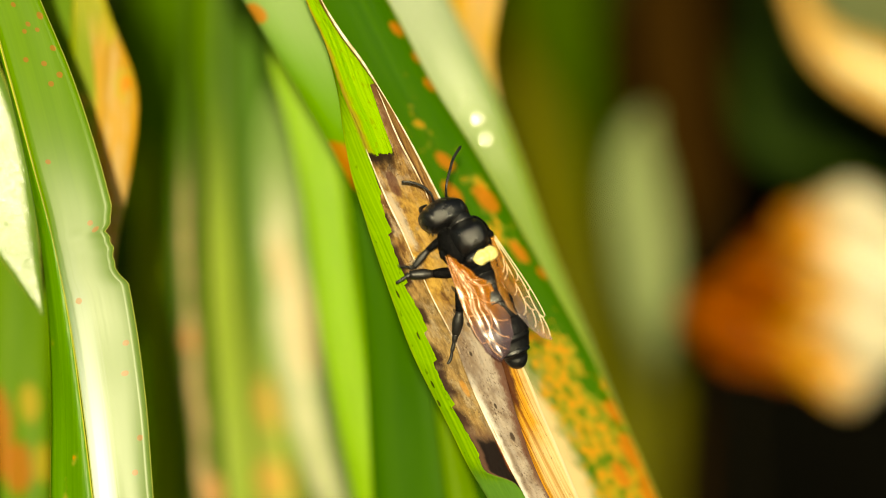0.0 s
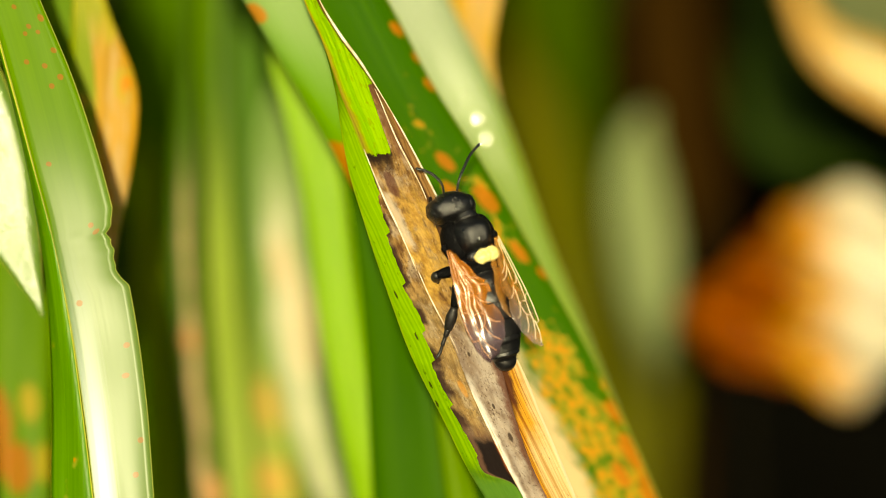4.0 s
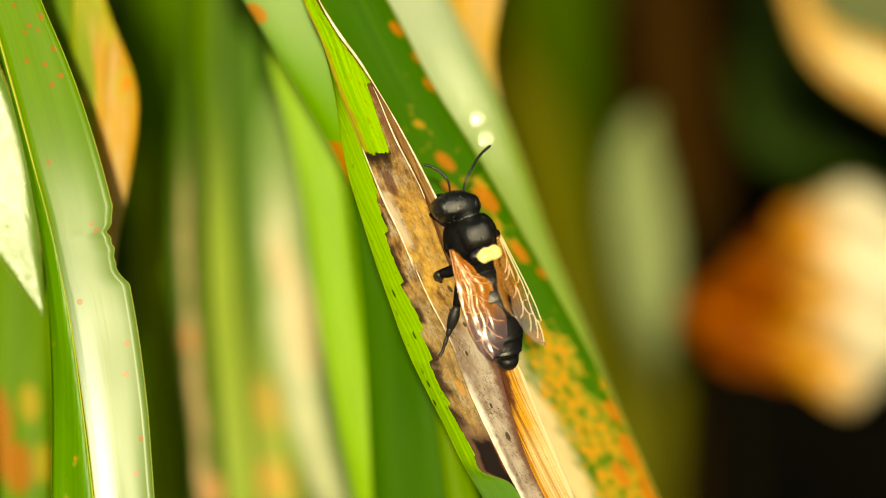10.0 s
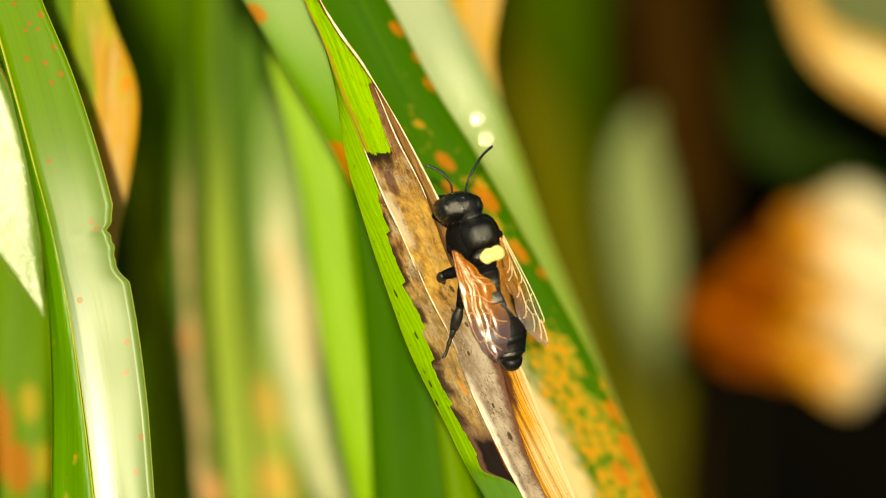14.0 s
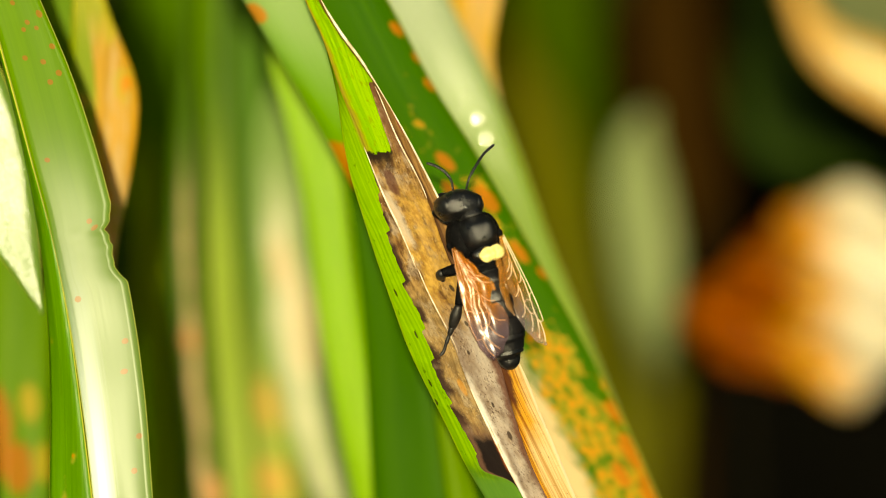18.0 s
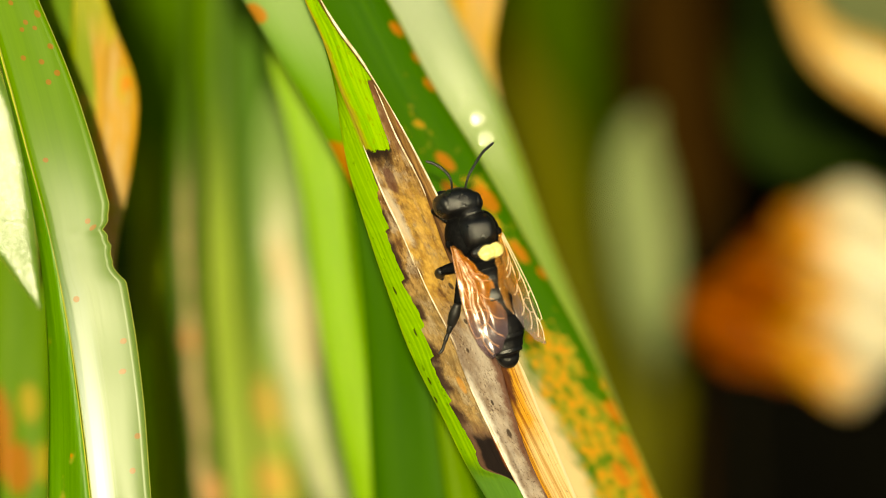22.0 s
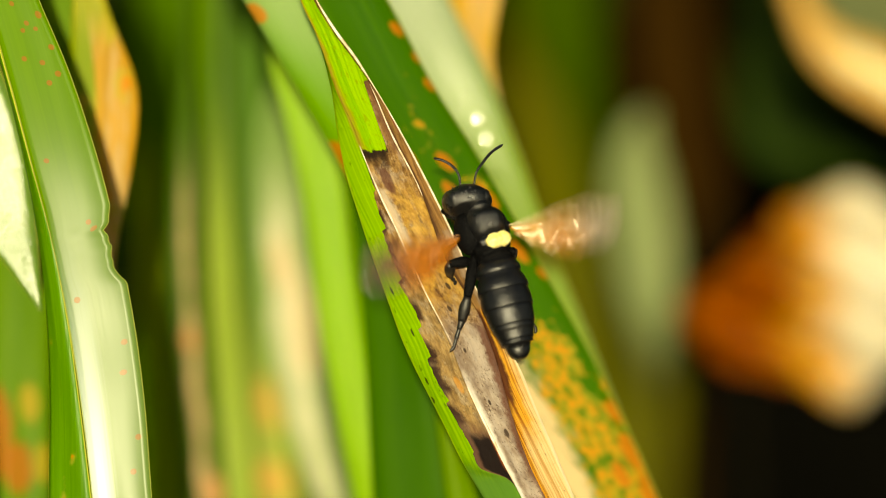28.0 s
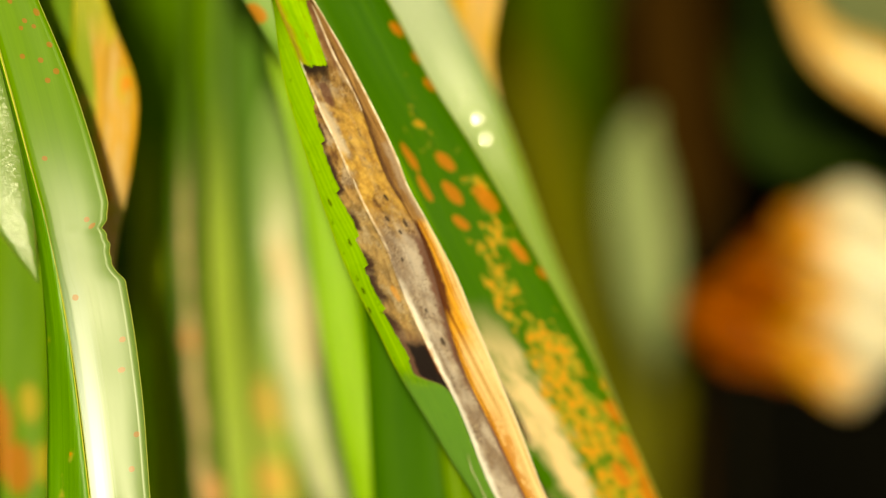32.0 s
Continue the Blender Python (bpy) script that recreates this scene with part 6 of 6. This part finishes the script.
    walk(bee, [(t, HERE @ pose(x * mm, y * mm, z * mm, 0, 0, turn) @ pose(0, 0, 0, pitch, 0, 0) @ pose(0, 0, 0, 0, roll, 0)) for t, x, y, z, turn, roll, pitch in (
        (0.00, 2.11, 0.95, 2.0, 22.9, 18.0, 0.0), (0.50, 2.11, 1.02, 2.0, 23.5, 18.0, 0.0), (1.00, 2.33, 0.95, 2.0, 22.9, 18.0, 0.0), (1.50, 2.33, 1.02, 2.0, 22.2, 18.0, 0.0),
        (2.00, 2.47, 1.02, 2.0, 19.3, 18.0, 0.0), (2.50, 2.62, 1.09, 2.0, 16.7, 18.0, 0.0), (3.00, 2.47, 1.17, 2.0, 15.7, 18.0, 0.0), (3.50, 2.40, 1.17, 2.0, 16.0, 18.0, 0.0),
        (5.50, 2.62, 1.17, 2.0, 16.1, 18.0, 0.0), (6.00, 2.84, 1.09, 2.0, 16.0, 18.0, 0.0), (6.50, 2.76, 1.09, 2.0, 15.7, 18.0, 0.0), (7.00, 2.69, 1.17, 2.0, 16.4, 18.0, 0.0),
        (7.50, 2.69, 1.02, 2.0, 15.8, 18.0, 0.0), (8.00, 2.98, 1.09, 2.0, 16.2, 18.0, 0.0), (8.50, 3.13, 0.95, 2.0, 16.8, 18.0, 0.0), (9.00, 2.91, 1.09, 2.0, 16.7, 18.0, 0.0),
        (9.50, 2.55, 1.24, 2.0, 16.7, 18.0, 0.0), (10.00, 2.62, 1.24, 2.0, 15.9, 18.0, 0.0), (10.50, 2.91, 1.09, 2.0, 16.2, 18.0, 0.0), (11.00, 3.20, 1.09, 2.0, 16.6, 18.0, 0.0),
        (11.50, 2.84, 1.09, 2.0, 16.6, 18.0, 0.0), (12.00, 2.55, 1.24, 2.0, 15.9, 18.0, 0.0), (12.50, 2.62, 1.17, 2.0, 16.1, 18.0, 0.0), (13.00, 2.98, 1.17, 2.0, 16.0, 18.0, 0.0),
        (13.50, 2.76, 1.17, 2.0, 16.9, 18.0, 0.0), (14.00, 2.84, 1.17, 2.0, 16.4, 18.0, 0.0), (14.50, 2.84, 1.09, 2.0, 16.1, 18.0, 0.0), (16.50, 2.69, 1.17, 2.0, 15.5, 18.0, 0.0),
        (17.00, 2.76, 1.31, 2.0, 14.7, 18.0, 0.0), (17.50, 2.76, 1.24, 2.0, 15.1, 18.0, 0.0), (18.00, 2.84, 1.31, 2.0, 15.4, 18.0, 0.0), (18.50, 2.62, 1.31, 2.0, 15.4, 18.0, 0.0),
        (19.00, 2.62, 1.39, 2.0, 15.5, 18.0, 0.0), (19.50, 2.69, 1.24, 2.0, 15.3, 18.0, 0.0), (20.00, 2.76, 1.39, 2.0, 15.6, 18.0, 0.0), (20.50, 2.69, 1.17, 2.0, 15.2, 18.0, 0.0),
        (21.00, 2.62, 1.39, 2.0, 15.4, 18.0, 0.0), (21.50, 2.69, 1.17, 2.0, 15.1, 18.0, 0.0), (22.00, 2.76, 1.46, 2.0, 15.3, 18.0, 0.0), (22.50, 2.62, 1.24, 2.0, 15.1, 18.0, 0.0),
        (23.00, 2.69, 1.39, 2.0, 15.8, 18.0, 0.0), (23.50, 2.76, 1.46, 2.0, 15.2, 18.0, 0.0), (24.00, 2.62, 1.24, 2.0, 15.2, 18.0, 0.0), (24.50, 2.62, 1.31, 2.0, 15.8, 18.0, 0.0),
        (25.00, 2.84, 1.53, 2.0, 15.1, 18.0, 0.0), (25.50, 2.76, 1.31, 2.0, 15.4, 18.0, 0.0), (27.50, 2.69, 1.17, 2.0, 14.8, 18.0, 0.0), (28.00, 3.49, 1.97, 2.4, 16.3, 18.0, -15.0),
        (28.10, 3.99, 2.52, 3.2, 16.0, 17.0, -14.0), (28.20, 5.75, 4.28, 6.0, 10.0, 15.0, -10.0), (28.30, 8.03, 6.37, 10.0, 6.0, 13.0, -8.0), (28.40, 12.63, 14.44, 14.0, 4.0, 8.0, -12.0),
        (28.50, 16.34, 18.00, 18.0, -2.0, 4.0, -14.0), (28.60, 21.42, 22.85, 22.0, -8.0, 0.0, -14.0), (28.70, 25.93, 26.65, 26.0, -14.0, 0.0, -12.0), (29.00, 43.51, 40.90, 40.0, -24.0, 0.0, -8.0),
        (29.60, 162.26, 172.95, -60.0, -40.0, 0.0, -5.0), (30.60, 500.00, 526.00, -687.0, -60.0, 0.0, 60.0), (32.00, 500.00, 526.00, -687.0, -60.0, 0.0, 60.0))])
    sway = HERE.to_3x3()
    for leaf in (nicked_leaf, folded_leaf):
        still = leaf.matrix_basis.copy()
        walk(leaf, [(t, Matrix.Translation(sway @ Vector((x, y, 0)) * mm) @ still) for t, x, y in (
        (0.0, 0.01, 0.01), (0.5, 0.30, 0.01), (1.0, 0.23, 0.09), (1.5, -0.13, 0.01), (2.0, 0.16, 0.01), (2.5, 0.09, -0.06), (3.0, -0.28, 0.01), (3.5, 0.09, -0.20),
        (5.5, -0.06, -0.06), (6.0, 0.01, -0.06), (6.5, 0.16, -0.13), (7.0, 0.16, -0.06), (7.5, -0.20, -0.20), (8.0, 0.01, -0.20), (8.5, 0.16, -0.28), (9.0, -0.13, -0.06),
        (9.5, 0.16, -0.20), (10.0, 0.09, -0.06), (10.5, -0.20, -0.06), (11.0, 0.09, -0.06), (11.5, 0.23, -0.06), (12.0, -0.13, 0.09), (12.5, 0.16, 0.01), (13.0, 0.01, 0.01),
        (13.5, -0.06, -0.06), (14.0, 0.09, 0.09), (14.5, 0.01, 0.09), (17.0, -0.06, 0.16), (17.5, -0.20, 0.16), (18.0, -0.06, 0.16), (18.5, -0.13, 0.16), (19.0, -0.13, 0.16),
        (19.5, -0.20, 0.09), (20.0, -0.20, 0.16), (20.5, -0.20, 0.09), (21.0, -0.13, 0.16), (21.5, -0.20, 0.16), (22.0, -0.20, 0.16), (22.5, -0.06, 0.09), (23.0, -0.06, 0.09),
        (23.5, -0.06, 0.09), (24.0, -0.13, 0.23), (24.5, -0.13, 0.09), (25.0, -0.20, 0.23), (25.5, -0.20, 0.09), (27.5, 0.01, 0.23), (28.0, -0.13, 0.09), (28.5, -0.20, 0.16),
        (29.0, -0.13, 0.23), (29.5, 0.09, 0.38), (30.0, 0.01, 0.23), (30.5, 0.01, 0.01), (31.0, 0.01, 0.16), (31.5, -0.06, 0.38), (32.0, -0.28, 0.30))])
    # the hanging tip sways and tilts about its end
    still, end = hanging_leaf.matrix_basis.copy(), HERE @ pose(-33.7 * mm, -4.7 * mm, 0)
    walk(hanging_leaf, [(t, Matrix.Translation(sway @ Vector((x, y, 0)) * mm) @ end @ pose(0, 0, 0, tilt, 0, 0) @ end.inverted() @ still) for t, x, y, tilt in (
        (0.0, 0.00, 0.08, 0.0), (0.5, 0.29, -0.36, 0.0), (1.0, 0.29, -0.36, 0.0), (1.5, -0.22, 0.37, 0.0), (2.0, 0.15, -0.21, 0.0), (2.5, 0.08, -0.07, 0.0), (3.0, -0.29, 0.44, 0.0), (3.5, 0.08, -0.14, 0.0),
        (5.5, -0.07, 0.08, 0.0), (6.0, 0.00, 0.01, 0.0), (6.5, 0.15, -0.29, 0.0), (7.0, 0.22, -0.29, 0.0), (7.5, -0.29, 0.37, 0.0), (8.0, -0.07, 0.08, 0.0), (8.5, 0.15, -0.21, 0.0), (9.0, -0.14, 0.23, 0.0),
        (9.5, 0.15, -0.21, 0.0), (10.0, 0.08, -0.07, 0.0), (10.5, -0.22, 0.37, 0.0), (11.0, 0.08, -0.07, 0.0), (11.5, 0.22, -0.21, 0.0), (12.0, -0.14, 0.30, 0.0), (12.5, 0.15, -0.14, 0.0), (13.0, 0.00, 0.08, 0.0),
        (13.5, -0.07, 0.23, 0.0), (14.0, 0.15, -0.14, 0.0), (14.5, 0.00, 0.15, 0.0), (17.0, -0.07, 0.23, 0.0), (17.5, -0.22, 0.52, 0.0), (18.0, 0.00, 0.15, 0.0), (18.5, -0.14, 0.37, 0.0), (19.0, -0.14, 0.37, 0.0),
        (19.5, -0.29, 0.59, 0.0), (20.0, -0.22, 0.52, 0.0), (20.5, -0.29, 0.59, 0.0), (21.0, -0.14, 0.37, 0.0), (21.5, -0.29, 0.66, 0.0), (22.0, -0.22, 0.52, 0.0), (22.5, -0.07, 0.30, 0.0), (23.0, -0.07, 0.30, 0.0),
        (23.5, -0.07, 0.30, 0.0), (24.0, -0.14, 0.37, 0.0), (24.5, -0.22, 0.52, 0.0), (25.0, -0.22, 0.52, 0.0), (25.5, -0.22, 0.52, 0.0), (27.5, 0.08, 0.08, 0.0), (28.0, -0.14, 0.37, 0.0), (28.5, -0.29, 0.66, 5.0),
        (29.0, -0.29, 0.52, 10.5), (29.5, 0.00, 0.30, 11.1), (30.0, 0.00, 0.08, 11.8), (30.5, -0.07, 0.37, 2.7), (31.0, -0.07, 0.23, 4.0), (31.5, -0.22, 0.59, 12.0), (32.0, -0.44, 0.81, 12.0))])
    # head and feelers
    def turned(ob, rows):
        base = ob.matrix_basis.copy()
        walk(ob, [(t, base @ pose(x * mm, y * mm, z * mm, rx, ry, rz)) for t, x, y, z, rx, ry, rz in rows])
    turned(bee_head, [(0, -0.35, -0.1, 0, 0, 0, 8), (1.8, -0.35, -0.1, 0, 0, 0, 8), (2.0, -0.2, 0, 0, -6, 14, 4), (2.2, -0.2, 0, 0, -6, 18, 2), (2.5, -0.1, 0, 0, 0, 4, 2), (3.0, 0, 0, 0, 0, 0, 1), (3.5, -0.1, 0, 0, 0, 0, 3), (5.5, -0.25, 0, 0, 0, 0, 7), (6.2, -0.25, 0, 0, 0, 0, 7), (6.6, -0.2, 0, 0, 0, 0, 5), (7.2, -0.12, 0, 0, 0, 0, 3), (8.5, -0.05, 0, 0, 0, 0, 1), (10, 0, 0, 0, 0, 0, 0), (32, 0, 0, 0, 0, 0, 0)])
    # the feeler is drawn through the foreleg and swings back
    turned(left_feeler, [(0, 0, 0, 0, 0, 0, 0), (1.8, 0, 0, 0, 0, 0, 4), (2.0, 0, 0, 0, 0, 0, 34), (2.3, 0, 0, 0, 0, 0, 80), (2.5, 0, 0, 0, 0, 0, 82), (2.7, 0, 0, 0, 0, 0, 60), (2.9, 0, 0, 0, 0, 0, 12), (3.1, 0, 0, 0, 0, 0, 0), (32, 0, 0, 0, 0, 0, 0)])
    # the fore and middle legs reach out and rub at the start
    def reach(names, upper, upper_to, lower, lower_to, rows):
        """Swing a thigh and its shin from the rest ways to the outstretched ones, by shares of the swing."""
        thigh, shin, foot = bee_legs[names]
        swing = Vector(upper).rotation_difference(Vector(upper_to))
        bend = Vector(lower).rotation_difference(swing.inverted() @ Vector(lower_to))
        still = Matrix.Identity(4).to_quaternion()
        for ob, q in ((thigh, swing), (shin, bend), (foot, bend)):
            base = ob.matrix_basis.copy()
            walk(ob, [(t, base @ still.slerp(q, k).to_matrix().to_4x4()) for t, k in rows])
    reach("forel", (-1.3, 1.7, -0.8), (-2.9, -0.7, 0.4), (1.2, 0.4, -1.7), (-3.4, -1.2, -0.6),
          [(0, 1.0), (0.1, 0.7), (0.2, 0.35), (0.4, 0.25), (0.6, 0.1), (0.8, 0.35), (1.0, 0.2), (1.3, 0.0), (2.4, 0.0), (2.6, 0.5), (2.75, 0.6), (2.9, 0.2), (3.0, 0.0), (28.0, 0.0), (32, 0.0)])
    reach("midl", (-2.55, -0.1, 0.8), (-2.5, 0.8, 0.1), (1.3, -0.9, -3.0), (-2.9, 0.4, -1.0),
          [(0, 1.0), (0.1, 0.75), (0.2, 0.4), (0.6, 0.25), (0.8, 0.4), (1.0, 0.2), (1.3, 0.0), (5.5, 0.0), (5.7, 0.25), (6.1, 0.3), (6.4, 0.2), (6.7, 0.0), (28.0, 0.0), (32, 0.0)])
    # wings: at rest, a flick, spreading, then beating
    beat = [((835 + 2 * i) / 30, 1.0 if i % 2 else -1.0) for i in range(18)]
    for tag, s in (("l", 1), ("r", -1)):
        root = pose((-2.75 if s > 0 else 1.75) * mm, -0.7 * mm, 0.75 * mm)
        def wing_pose(out, flap, slope=12.0 if s > 0 else 40.0):
            return root @ pose(0, 0, 0, 0, s * flap, 0) @ pose(0, 0, 0, 0, 0, -s * out) @ pose(0, 0, 0, -4, -s * slope, 0)
        rest_out = 0.0 if s > 0 else 6.0
        rows = [(0, wing_pose(rest_out, 0)), (22.8, wing_pose(rest_out, 0)), (23.0, wing_pose(rest_out + 4, 0)), (23.3, wing_pose(rest_out, 0)), (27.3, wing_pose(rest_out, 0)),
                (27.5, wing_pose(14 if s > 0 else 22, 0)), (27.6, wing_pose(26, 0)), (27.7, wing_pose(44, 0)), (27.8, wing_pose(66, -4, 14.0))]
        rows += [(t, wing_pose(86 - 22 * f, -38 * f, 6.0)) for t, f in beat]
        rows += [(29.2, wing_pose(88, 0, 6.0)), (32.0, wing_pose(88, 0, 6.0))]
        walk(bee_wings[tag], rows)


motions()
